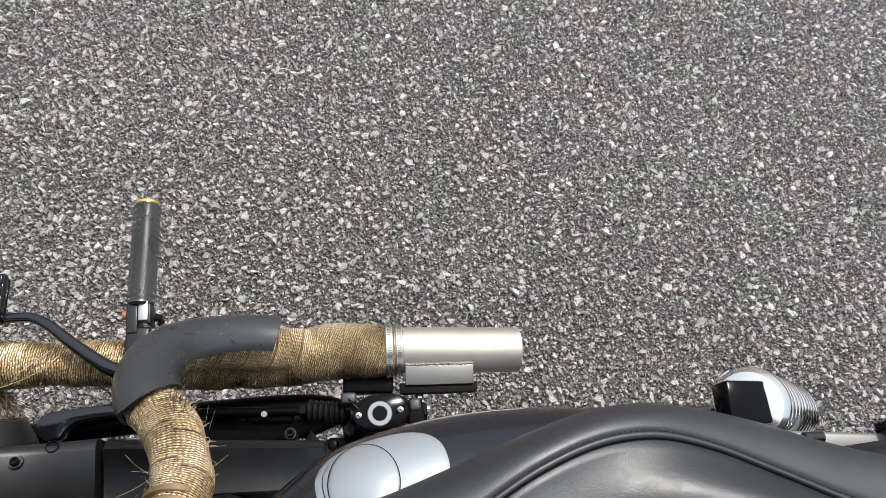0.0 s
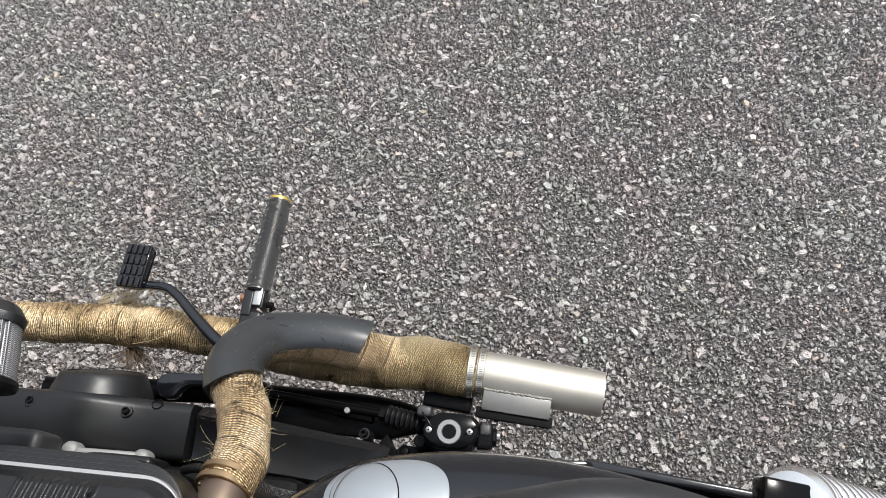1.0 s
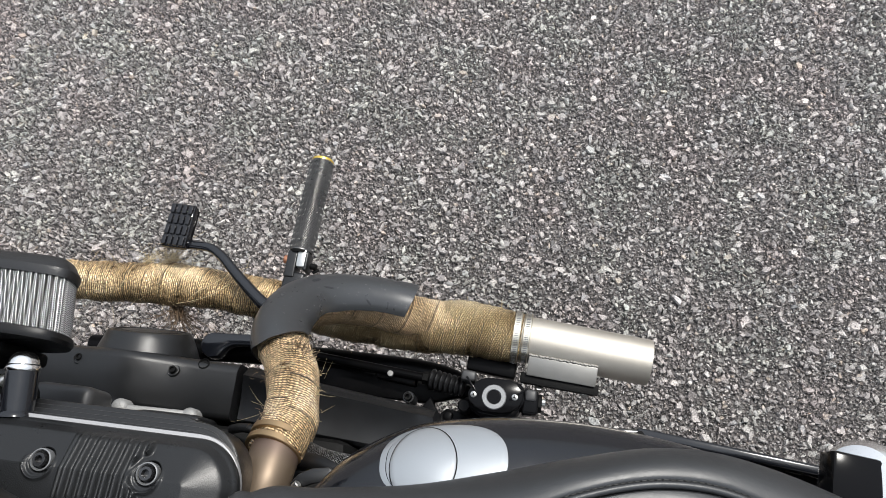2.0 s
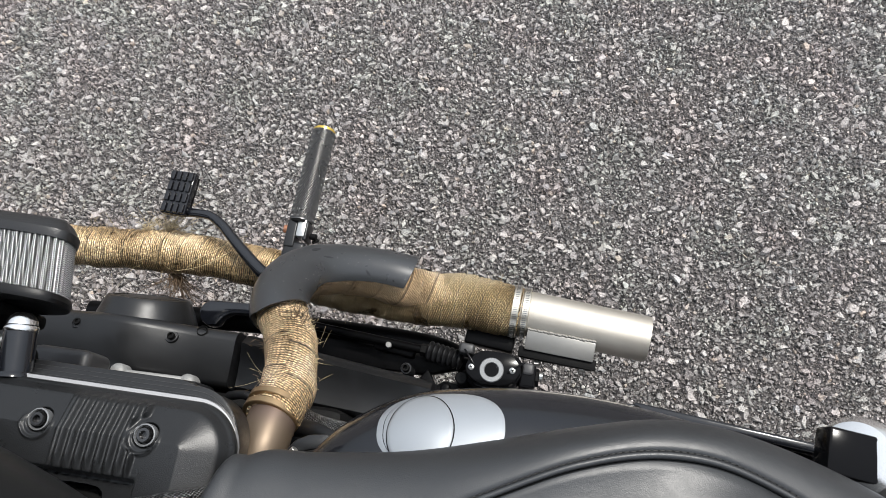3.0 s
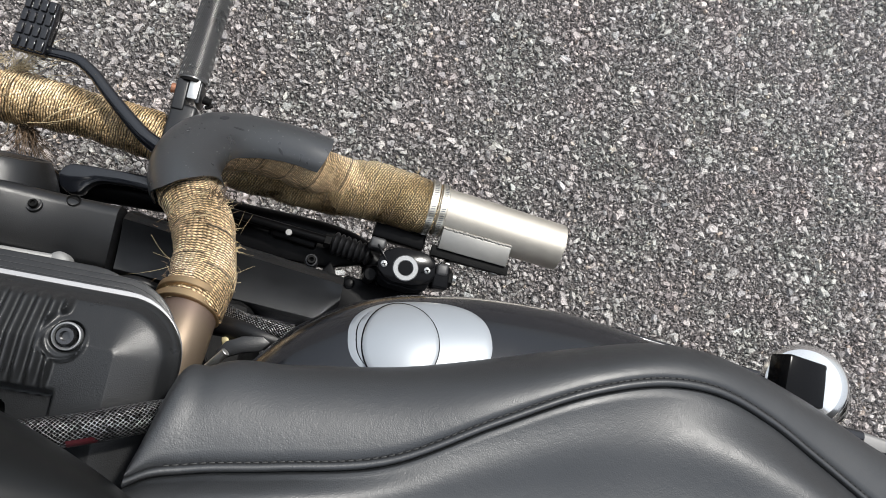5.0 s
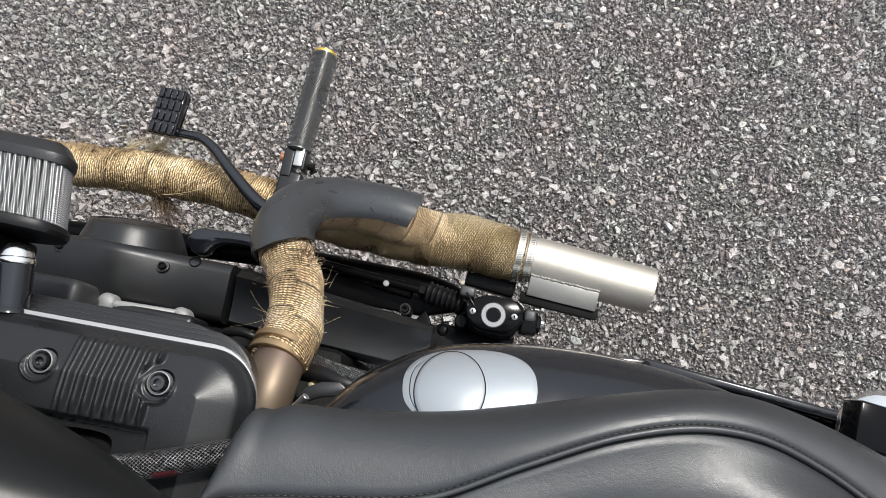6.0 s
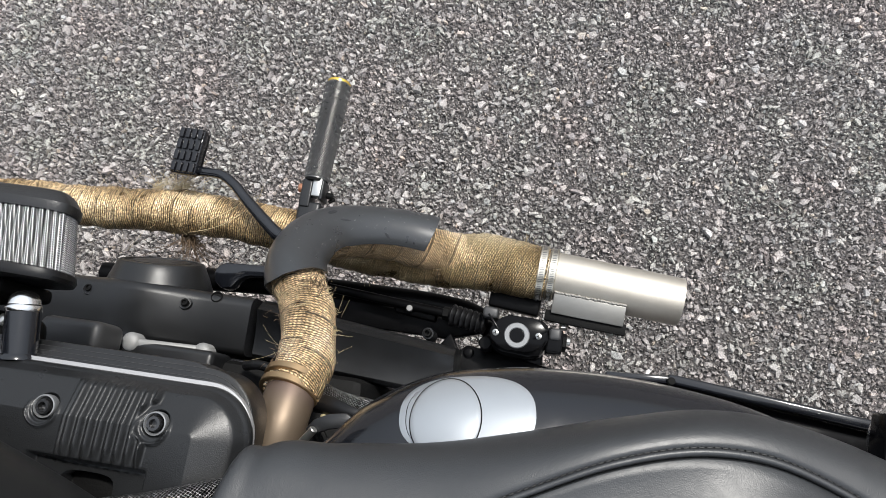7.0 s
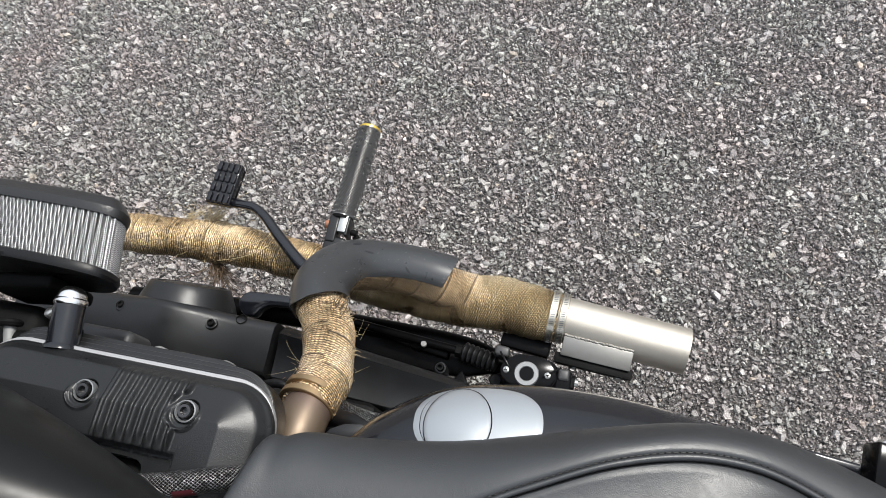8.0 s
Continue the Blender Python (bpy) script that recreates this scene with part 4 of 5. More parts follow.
# ---- footrest and brake pedal ----
def build_peg():
    a, b = Vector((-0.1270, 0.1310, 0.3250)), Vector((-0.1225, 0.2545, 0.3230))
    ln = (b - a).length
    seg, rows = 34 * 6, 260
    M = np.array(along(a, b))
    ang = np.arange(seg) * 2 * math.pi / seg
    h = np.linspace(0, ln, rows)
    p = (34 * ang[None] / (2 * math.pi) + h[:, None] / 0.0027) % 1.0
    q = (34 * ang[None] / (2 * math.pi) - h[:, None] / 0.0027) % 1.0
    tri = np.minimum(1 - np.abs(2 * p - 1), 1 - np.abs(2 * q - 1))
    r = 0.0134 + 0.0016 * np.clip(tri * 1.7, 0, 1)
    r[:4] = 0.0138
    r[-3:] = 0.0138
    P = np.stack([r * np.cos(ang)[None], r * np.sin(ang)[None], np.repeat(h[:, None], seg, 1)], -1) @ M[:3, :3].T + M[:3, 3]
    grip = grid_mesh("footrest", P, KNURL, None, "diamond-knurled dark steel footrest", close_v=True, sharp=25, caps=True)
    lathe("end_ring", [(0.0, ln - 0.001), (0.0138, ln - 0.001), (0.0139, ln + 0.0022), (0.0128, ln + 0.0035), (0.0, ln + 0.0038)], BRASS, Matrix(M.tolist()), grip, "gold anodised end ring", 40)
    lathe("collar", [(0.0, -0.003), (0.0125, -0.003), (0.0132, -0.001), (0.0132, 0.001), (0.0, 0.001)], DARK, Matrix(M.tolist()), grip, "", 40)
    part("tongue", box_bm((0.0105, 0.024, 0.015), pose(-0.1222, 0.1215, 0.3275), 0.0015), STEEL, grip, "bright steel hinge tongue")
    for dx, wide, ln2 in ((-0.0075, 0.0125, 0.034), (0.0100, 0.0048, 0.024)):
        part("clevis_cheek", box_bm((wide, ln2, 0.022), pose(-0.1265 + dx, 0.130 - ln2 / 2, 0.3230), 0.0018, 3), SATIN, grip, "black hinge cheek")
    part("clevis_body", box_bm((0.0265, 0.056, 0.022), pose(-0.1290, 0.076, 0.3215, 0, 0, -3), 0.004, 3), SATIN, grip, "black footrest mount")
    cap_bolt("hinge_bolt", (-0.1400, 0.1200, 0.3250), (-1, 0, 0.1), 0.0052, 0.006, COPPER, grip, "rust-brown hinge bolt")
    rod("hinge_pin", (-0.1130, 0.1150, 0.3220), (-0.1050, 0.1140, 0.3220), 0.004, DARK, grip, "", 14)
    rod("spring_end", (-0.1095, 0.1080, 0.3190), (-0.1040, 0.1130, 0.3160), 0.0022, DARK, grip, "", 12)
    return grip


footrest = own(build_peg())


def build_pedal():
    """A rubber pad with four rows of four blocks on a bent flat arm."""
    pad = part("brake_pedal", box_bm((0.0315, 0.0560, 0.0110), pose(-0.2748, 0.1410, 0.3530, 0, 0, -2.5), 0.0025, 3), PADRUBBER, None, "black rubber brake pedal pad with blocks")
    for i in range(4):
        for j in range(4):
            m = pose(-0.2748, 0.1410, 0.3588, 0, 0, -2.5) @ pose(-0.0114 + 0.0076 * i, -0.0206 + 0.01375 * j, 0)
            part("pad_block", box_bm((0.0064, 0.0124, 0.0052), m, 0.0012, 2, taper=(0.85, 0.93)), PADRUBBER, pad)
    pts = [(-0.266, 0.1210, 0.3450, 0.0056), (-0.250, 0.1210, 0.3460, 0.0054), (-0.232, 0.1190, 0.3465, 0.0056), (-0.2150, 0.1090, 0.3465, 0.0060), (-0.2020, 0.0975, 0.3460, 0.0062),
           (-0.1850, 0.0825, 0.3460, 0.0066), (-0.1590, 0.0615, 0.3460, 0.0074), (-0.1450, 0.0530, 0.3450, 0.0082), (-0.1250, 0.0440, 0.3400, 0.0095), (-0.110, 0.030, 0.320, 0.0100)]
    tube("pedal_arm", pts, 0.006, GLOSS, pad, "bent black pedal arm", n=70, seg=20)
    part("pad_plate", box_bm((0.0300, 0.050, 0.0040), pose(-0.2740, 0.1410, 0.3460, 0, 0, -2.5), 0.001), INKY, pad, "steel plate under the pad")
    return pad


pedal = own(build_pedal())


# ---- brake master cylinder ----
def build_master():
    body = part("master_cylinder", prism_bm([(0.097, -0.026), (0.101, -0.006), (0.108, 0.000), (0.148, 0.002), (0.158, -0.004), (0.1605, -0.020), (0.152, -0.038), (0.140, -0.041), (0.112, -0.039), (0.100, -0.034)],
                                          0.262, 0.3290, 0.004), INKY, None, "black brake master cylinder with a sight glass")
    part("reservoir_lid", prism_bm([(0.0965, -0.0190), (0.0985, -0.0130), (0.1090, -0.0020), (0.1160, 0.0010), (0.1420, 0.0008), (0.1500, -0.0020), (0.1575, -0.0100), (0.1580, -0.0200), (0.1540, -0.0290), (0.1440, -0.0350),
                                    (0.1360, -0.0365), (0.1160, -0.0365), (0.1060, -0.0330), (0.0985, -0.0265)], 0.3285, 0.3365, 0.0018), INKY, body, "pointed black reservoir lid")
    at = pose(0.1262, -0.0200, 0.3362)
    lathe("sight_ring", [(0.0075, 0.0), (0.0078, 0.0016), (0.0084, 0.0022), (0.0086, 0.0022), (0.0126, 0.0022), (0.0128, 0.0022), (0.0136, 0.0012), (0.0138, 0.0)], RINGALLOY, at, body, "brushed aluminium ring", 48)
    lathe("sight_glass", [(0.0, 0.0010), (0.0068, 0.0010), (0.0070, 0.00099), (0.0077, 0.0006)], INKY, at, body, "dark sight glass", 40)
    lathe("glass_gasket", [(0.0, 0.0006), (0.0082, 0.0008), (0.0082, 0.0)], RUBBER, at, body, "", 40)
    for x, y in ((0.1035, -0.0195), (0.1490, -0.0180)):
        lathe("lid_screw", [(0.0, 0.0), (0.0036, 0.0), (0.0034, 0.0012), (0.0018, 0.0020), (0.0, 0.0021)], STEEL, pose(x, y, 0.3365), body, "cross-head screw", 20)
        for rz in (20, 110):
            part("screw_slot", box_bm((0.0040, 0.0009, 0.0006), pose(x, y, 0.3385, 0, 0, rz), 0), DARK, body)
    part("lower_body", box_bm((0.070, 0.050, 0.060), pose(0.1210, -0.0350, 0.2500, 0, 0, 4), 0.008, 3), INKY, body, "black cylinder body")
    for sx, rz in ((0.1012, 128), (0.1530, 38)):
        part("lid_rib", box_bm((0.0022, 0.024, 0.0024), pose(sx, -0.0100 if sx < 0.12 else -0.0140, 0.3368, 0, 0, rz - 90), 0.0008), INKY, body)
    part("hose_block", box_bm((0.018, 0.026, 0.030), pose(0.1660, -0.020, 0.312), 0.003, 3), INKY, body, "black hose union")
    rod("union_nut", (0.1740, -0.019, 0.316), (0.1790, -0.019, 0.316), 0.010, DARK, body, "", 6, 0.1)
    rod("bleed_screw", (0.1785, -0.018, 0.322), (0.1830, -0.018, 0.322), 0.0042, STEEL, body, "bright bleed screw", 12)
    part("switch_plug", box_bm((0.017, 0.012, 0.030), pose(0.0945, 0.0035, 0.308, 0, 0, -4), 0.003, 3), GREYCAST, body, "grey moulded plug")
    part("top_plug", box_bm((0.013, 0.013, 0.022), pose(0.1660, -0.0125, 0.319), 0.003, 3), GREYCAST, body, "grey moulded plug")
    rod("mount_post", (0.0915, -0.031, 0.24), (0.0925, -0.030, 0.318), 0.0070, DEEPBLACK, body, "", 24)
    rings = []
    for k in range(7):
        r = 0.0128 - 0.0002 * k
        rings += [(r - 0.0030, 0.0062 * k), (r - 0.0008, 0.0062 * k + 0.0012), (r, 0.0062 * k + 0.0026), (r - 0.0008, 0.0062 * k + 0.0042)]
    ax = along((0.0470, -0.0010, 0.2950), (0.0920, -0.0085, 0.3000))
    lathe("rubber_boot", [(0.0, 0.0), (0.0065, 0.0)] + [(r, h + 0.001) for r, h in rings] + [(0.0, 0.046)], RUBBER, ax, body, "ribbed rubber boot", 40)
    rod("push_rod", (-0.200, 0.0230, 0.283), (0.0480, -0.0010, 0.2945), 0.0052, DEEPBLACK, body, "thin black brake rod", 20)
    part("rod_clevis", box_bm((0.050, 0.0165, 0.013), pose(0.0065, 0.0005, 0.2815, 0, 0, -7), 0.003, 3), DEEPBLACK, body, "black rod clevis")
    lathe("clevis_pin", [(0.0, -0.004), (0.0036, -0.004), (0.0036, 0.0002), (0.0032, 0.0008), (0.0, 0.0010)], DULLCAST, pose(0.0, 0.0, 0.2970), body, "bright round pin", 24)
    rod("lock_nut", (0.0390, -0.0002, 0.2940), (0.0470, -0.0009, 0.2944), 0.0078, DARK, body, "", 6, 0.08)
    return body


master = own(build_master())
rail = own(tube("frame_rail", [(-0.40, 0.000, 0.262, 0.014), (-0.20, 0.012, 0.262, 0.014), (-0.05, 0.014, 0.262, 0.014), (0.06, 0.008, 0.262, 0.014), (0.115, -0.02, 0.262, 0.014)], 0.014, DEEPBLACK, None, "deep black lower frame rail", n=60, seg=24))
own(part("rail_plate", prism_bm([(-0.135, 0.026), (0.01, 0.022), (0.088, 0.010), (0.092, -0.012), (0.045, -0.026), (-0.13, -0.024)], 0.255, 0.270, 0.003), DEEPBLACK, None, "deep black bracket plate"))


def build_loop():
    """The flat black step bracket with a long slot."""
    out = [(-0.238, 0.012), (-0.234, 0.021), (-0.226, 0.026), (-0.15, 0.029), (-0.10, 0.024), (-0.10, 0.012), (-0.17, 0.014), (-0.196, 0.012), (-0.206, 0.006), (-0.212, -0.004), (-0.224, -0.006), (-0.234, 0.000)]
    return part("step_bracket", prism_bm(out, 0.285, 0.305, 0.004), GLOSS, None, "gloss black curved footrest bracket")


own(build_loop())
own(part("engine_cradle", box_bm((0.150, 0.110, 0.060), pose(0.100, -0.115, 0.190, 0, 0, 3), 0.010, 3), DEEPBLACK, None, "deep black lower engine cradle"))
own(part("pivot_plate", prism_bm([(0.050, -0.020), (0.062, -0.040), (0.070, -0.032), (0.088, -0.034), (0.165, -0.045), (0.170, -0.075), (0.150, -0.13), (0.030, -0.13), (0.030, -0.05)], 0.262, 0.290, 0.003), DEEPBLACK, None, "deep black pivot bracket"))
own(part("hanger_block", box_bm((0.058, 0.022, 0.020), pose(0.1180, 0.0230, 0.288, 0, 0, -6), 0.003), DEEPBLACK, None, "black exhaust hanger"))


# ---- exhaust details ----
def band(name, centre, way, r, width, mat, parent, label, slots=True):
    """A worm-drive clamp band with punched slots."""
    a = Vector(centre) - Vector(way).normalized() * width / 2
    m = along(a, Vector(centre) + Vector(way).normalized() * width)
    ob = lathe(name, [(r - 0.003, 0.0), (r, 0.0002), (r + 0.0006, 0.0008), (r + 0.0006, width - 0.0008), (r, width - 0.0002), (r - 0.003, width)], mat, m, parent, label, 64)
    if slots:
        bm = bmesh.new()
        for k in range(72):
            got = bmesh.ops.create_cube(bm, size=1.0, matrix=m @ pose(0, 0, width / 2, 0, 0, 5 * k) @ pose(r + 0.0005, 0, 0) @ pose(0, 0, 0, 14, 0, 0) @ Matrix.Diagonal((0.0005, 0.0008, width * 0.5, 1)))
        slot = part("band_slotting", bm, BOLTSTEEL, ob, smooth=False)
        slot["kind"] = "stuff"
    return ob


axis = (0.1505, -0.0096, -0.002)
for x in (0.1440, 0.1555):
    c = (x, 0.0567 - 0.0638 * (x - 0.146), 0.305)
    own(band("clamp_band", c, axis, 0.0304 if x < 0.15 else 0.0290, 0.0088, CLAMP, None, "slotted steel clamp band"))
own(part("clamp_screw", box_bm((0.010, 0.016, 0.010), pose(0.1500, 0.040, 0.282), 0.003), STEEL, None, "clamp screw housing"))
for k, (c, r) in enumerate((((-0.0478, -0.1130, 0.5200), 0.0252), ((-0.0466, -0.1040, 0.5150), 0.0256))):
    own(band("header_band", c, (0.10, 0.86, -0.50), r, 0.0066, BRONZE_BAND, None, "heat-browned steel clamp band", slots=False))


def build_hanger():
    """A bent steel tab welded along the tail pipe."""
    m = pose(0.1985, 0.0200, 0.3170, 0, 0, -4.2)
    ob = part("hanger_tab", prism_bm([(-0.0390, -0.0110), (0.0390, -0.0110), (0.0390, 0.0110), (-0.0390, 0.0110)], -0.0025, 0.0025, 0.0012, m @ pose(0, 0, 0, 16, 0, 0)), TAB, None, "bent steel hanger tab")
    part("lower_strap", box_bm((0.0880, 0.0120, 0.0040), m @ pose(-0.001, -0.0135, -0.0065), 0.001), DARK, ob, "dark weathered steel strap")
    part("rubber_pad", box_bm((0.0840, 0.0120, 0.0120), m @ pose(-0.002, -0.0125, -0.0150), 0.002), DARK, ob, "black rubber pad")
    for x in (-0.024, 0.027):
        rod("strap_bolt", (0.1985 + x, 0.0060, 0.300), (0.1985 + x, -0.0030, 0.3020), 0.0048, STEEL, ob, "grubby hexagon bolt", 6, 0.1)
    rs = np.random.RandomState(5)
    pts = [(m @ Vector((x, 0.0112, 0.0045))) for x in np.linspace(-0.039, 0.039, 60)]
    tube("weld_seam", [tuple(p + Vector((0, rs.uniform(-0.0006, 0.0006), rs.uniform(-0.0003, 0.0006)))) + (0.0016 + rs.uniform(-0.00025, 0.00025),) for p in pts], 0.002, WELD, ob, "rough weld bead", n=160, seg=12)
    return ob


own(build_hanger())


def fibres(name, roots, parent, mat, seed, count, length, spread, drift, r=0.00022):
    """Loose yarn ends: thin bent strands that start near the roots."""
    rs = np.random.RandomState(seed)
    V, F = [], []
    for _ in range(count):
        root = np.array(roots[rs.randint(len(roots))], float) + rs.normal(0, 1, 3) * spread
        way = np.array(drift, float) + rs.normal(0, 0.45, 3)
        way /= np.linalg.norm(way)
        bend = rs.normal(0, 1, 3) * 0.9
        ln = length * rs.uniform(0.35, 1.0)
        b = len(V)
        for k in range(6):
            t = k / 5
            c = root + way * ln * t + bend * ln * t * t * 0.5
            rr = r * (1.2 - 0.7 * t)
            for a in (0, 2.09, 4.19):
                V.append(tuple(c + rr * np.array([math.cos(a), math.sin(a), 0.5 * math.sin(a + 1)])))
        for k in range(5):
            for j in range(3):
                o = b + 3 * k
                F.append((o + j, o + (j + 1) % 3, o + 3 + (j + 1) % 3, o + 3 + j))
    me = bpy.data.meshes.new(name)
    me.from_pydata(V, [], F)
    ob = finish(name, me, mat, parent)
    ob["kind"] = "stuff"
    return ob


def skin(path, r, n, seed, lo=0.0, hi=1.0, half=True):
    """Points on the upper skin of a pipe."""
    rs = np.random.RandomState(seed)
    q, e = spline(path, 200)
    t, nn, bb = frames(q[:, :3])
    out = []
    for _ in range(n):
        i = int((lo + (hi - lo) * rs.rand()) * 199)
        a = rs.uniform(-1.7, 1.7) if half else rs.uniform(0, 6.28)
        out.append(tuple(q[i, :3] + r * (math.cos(a) * nn[i] + math.sin(a) * bb[i])))
    return out


fibres("yarn_fray", skin(rear_path[2:7], 0.0240, 120, 2), rear_wrap, FIBRE, 11, 620, 0.0050, 0.0005, (0.9, 0.25, 0.25), 0.00032)
fibres("yarn_fray", [(x - 0.021, y, z + 0.008) for x, y, z in rear_path[3:6]], rear_wrap, SOOTY, 21, 90, 0.005, 0.005, (-0.6, -0.1, 0.3), 0.0003)
fibres("yarn_tuft", [(-0.054, -0.020, 0.492), (-0.050, -0.028, 0.494)], rear_wrap, SOOTY, 22, 70, 0.014, 0.004, (0.5, 0.5, 0.4), 0.0004)
fibres("yarn_fray", [(-0.024, -0.058, 0.489), (-0.022, -0.075, 0.497), (-0.027, -0.040, 0.480)], rear_wrap, FIBRE, 12, 6, 0.020, 0.003, (0.5, 0.8, 0.4), 0.00014)
fibres("yarn_fray", [(-0.052, -0.003, 0.470), (-0.046, -0.012, 0.468)], rear_wrap, FIBRE, 13, 5, 0.006, 0.003, (0.4, 0.3, 0.5), 0.00016)
fibres("yarn_fray", [(-0.070, -0.078, 0.502)], rear_wrap, FIBRE, 14, 3, 0.034, 0.002, (-1.0, -0.1, 0.1), 0.00016)
fibres("yarn_fray", skin([(-0.40, 0.0735, 0.310), (-0.30, 0.0795, 0.306), (-0.20, 0.077, 0.303)], 0.0245, 90, 4), front_pipe, FIBRE, 15, 190, 0.020, 0.0006, (0.2, 0.4, 0.4))
fibres("yarn_tuft", [(-0.302, 0.102, 0.318), (-0.296, 0.103, 0.316)], front_pipe, FIBRE, 16, 80, 0.036, 0.0035, (0.5, 1.0, 0.1), 0.00038)
fibres("yarn_tuft", [(-0.325, 0.101, 0.318)], front_pipe, FIBRE, 17, 34, 0.032, 0.003, (0.7, 0.8, 0.2), 0.00036)
for k, pts in enumerate(([(-0.262, 0.056, 0.316), (-0.245, 0.066, 0.331), (-0.226, 0.078, 0.333), (-0.212, 0.093, 0.326)], [(-0.275, 0.054, 0.314), (-0.250, 0.058, 0.322), (-0.225, 0.066, 0.330), (-0.205, 0.082, 0.330)],
                       [(-0.352, 0.057, 0.322), (-0.340, 0.070, 0.333), (-0.336, 0.086, 0.331)])):
    tube("loose_strand", pts, 0.00045, FIBRE, front_pipe, "loose pale yarn", n=30, seg=6)
fibres("yarn_tuft", [(-0.287, 0.055, 0.300), (-0.283, 0.056, 0.298)], front_pipe, SOOTY, 18, 120, 0.046, 0.003, (0.62, -1.0, -0.35), 0.0005)
fibres("yarn_fray", skin([(-0.06, 0.058, 0.302), (0.0, 0.058, 0.303)], 0.029, 60, 6), collector, FIBRE, 19, 80, 0.014, 0.001, (0.1, -0.3, 0.5))
fibres("yarn_fray", skin([(0.03, 0.062, 0.304), (0.14, 0.058, 0.305)], 0.032, 60, 7), collector, FIBRE, 20, 60, 0.010, 0.0005, (0.1, 0.5, 0.4))


# ---- shock absorber, rear ----
SH0, SHW = Vector((0.3905, -0.0905, 0.6150)), Vector((0.63, 0.03, -0.777)).normalized()


def build_shock():
    m = along(SH0, SH0 + SHW)
    cup = lathe("rear_shock", [(0.0, -0.006), (0.018, -0.006), (0.0245, -0.004), (0.0280, 0.0005), (0.0290, 0.003), (0.0290, 0.005), (0.0282, 0.0058), (0.0282, 0.0075), (0.0290, 0.0084), (0.0290, 0.0105), (0.027, 0.0115), (0.0, 0.0115)],
                CHROME, m, None, "chrome-covered rear shock absorber", 72)
    pts = []
    for a in np.linspace(0, 2 * math.pi * 9, 9 * 36):
        pts.append((0.0232 * math.cos(a), 0.0232 * math.sin(a), 0.0165 + 0.0175 * a / (2 * math.pi)))
    P = [tuple(m @ Vector(p)) for p in pts]
    q = np.array(P)
    t, nn, bb = frames(q, tuple(SHW))
    ang = np.linspace(0, 2 * math.pi, 11)
    ring = q[:, None] + 0.0058 * (np.cos(ang)[None, :, None] * nn[:, None] + np.sin(ang)[None, :, None] * bb[:, None])
    grid_mesh("coil_spring", ring, CHROME, cup, "chrome coil spring", sharp=80)
    rod("damper_body", m @ Vector((0, 0, 0.02)), m @ Vector((0, 0, 0.19)), 0.0150, RED, cup, "dark red damper body", 32)
    rod("lower_eye", m @ Vector((0, 0, 0.18)), m @ Vector((0, 0, 0.215)), 0.02, GLOSS, cup, "black lower eye", 32)
    block = part("top_mount", box_bm((0.0345, 0.0310, 0.0200), pose(0.3815, -0.0895, 0.6210, 0, 8, -5), 0.0022, 2), INKY, cup, "gloss black upper mount")
    rod("mount_washer", (0.4000, -0.113, 0.604), (0.4080, -0.110, 0.602), 0.008, GLOSS, cup, "steel washer", 24)
    return cup


shock = own(build_shock())
strut = own(part("fender_strut", box_bm((0.20, 0.016, 0.018), pose(0.500, -0.1290, 0.590, 0, 0, -8), 0.003, 3), STRUT, None, "worn bright alloy fender strut"))
cap_bolt("strut_bolt", (0.4180, -0.1180, 0.6000), (0.4, 0.3, 1), 0.0065, 0.008, CHROME, strut, "chrome hexagon bolt", socket=False)
rod("strut_stud", (0.4320, -0.1180, 0.6040), (0.4480, -0.1190, 0.6040), 0.0046, GLOSS, strut, "black stud", 16)
part("strut_clip", box_bm((0.012, 0.014, 0.03), pose(0.5080, -0.1180, 0.604), 0.003), GLOSS, strut, "black clip")


def build_fender():
    P = []
    for a in np.linspace(radians(20), radians(150), 60):
        row = []
        for k in np.linspace(-1, 1, 25):
            r = 0.350 - 0.020 * abs(k) ** 3
            row.append((0.62 + r * math.cos(a), MID + 0.088 * k, 0.32 + r * math.sin(a) - (0.012 if abs(k) == 1 else 0)))
        P.append(row)
    return grid_mesh("rear_fender", np.array(P), GLOSS, None, "gloss black rear fender under the seat", sharp=60)


own(build_fender())
guard = own(part("belt_guard", box_bm((0.235, 0.0090, 0.022), pose(0.3820, -0.0650, 0.440, 0, 0, -5.5), 0.0025, 3), GLOSS, None, "slim gloss black belt guard"))
part("guard_wall", box_bm((0.270, 0.052, 0.012), pose(0.3870, -0.0960, 0.428, 0, 0, -5.5), 0.003, 2), INKY, guard, "black inner wall of the guard")
part("guard_joint", box_bm((0.060, 0.007, 0.018), pose(0.2420, -0.0560, 0.441, 0, 0, 3), 0.002, 2), GLOSS, guard, "black guard end piece")
rod("guard_screw", (0.2680, -0.056, 0.449), (0.2680, -0.056, 0.4535), 0.0034, DARK, guard, "", 12)
own(part("swing_arm", box_bm((0.42, 0.03, 0.05), pose(0.41, -0.115, 0.325, 0, 2, 0), 0.008, 3), GLOSS, None, "black swing arm"))


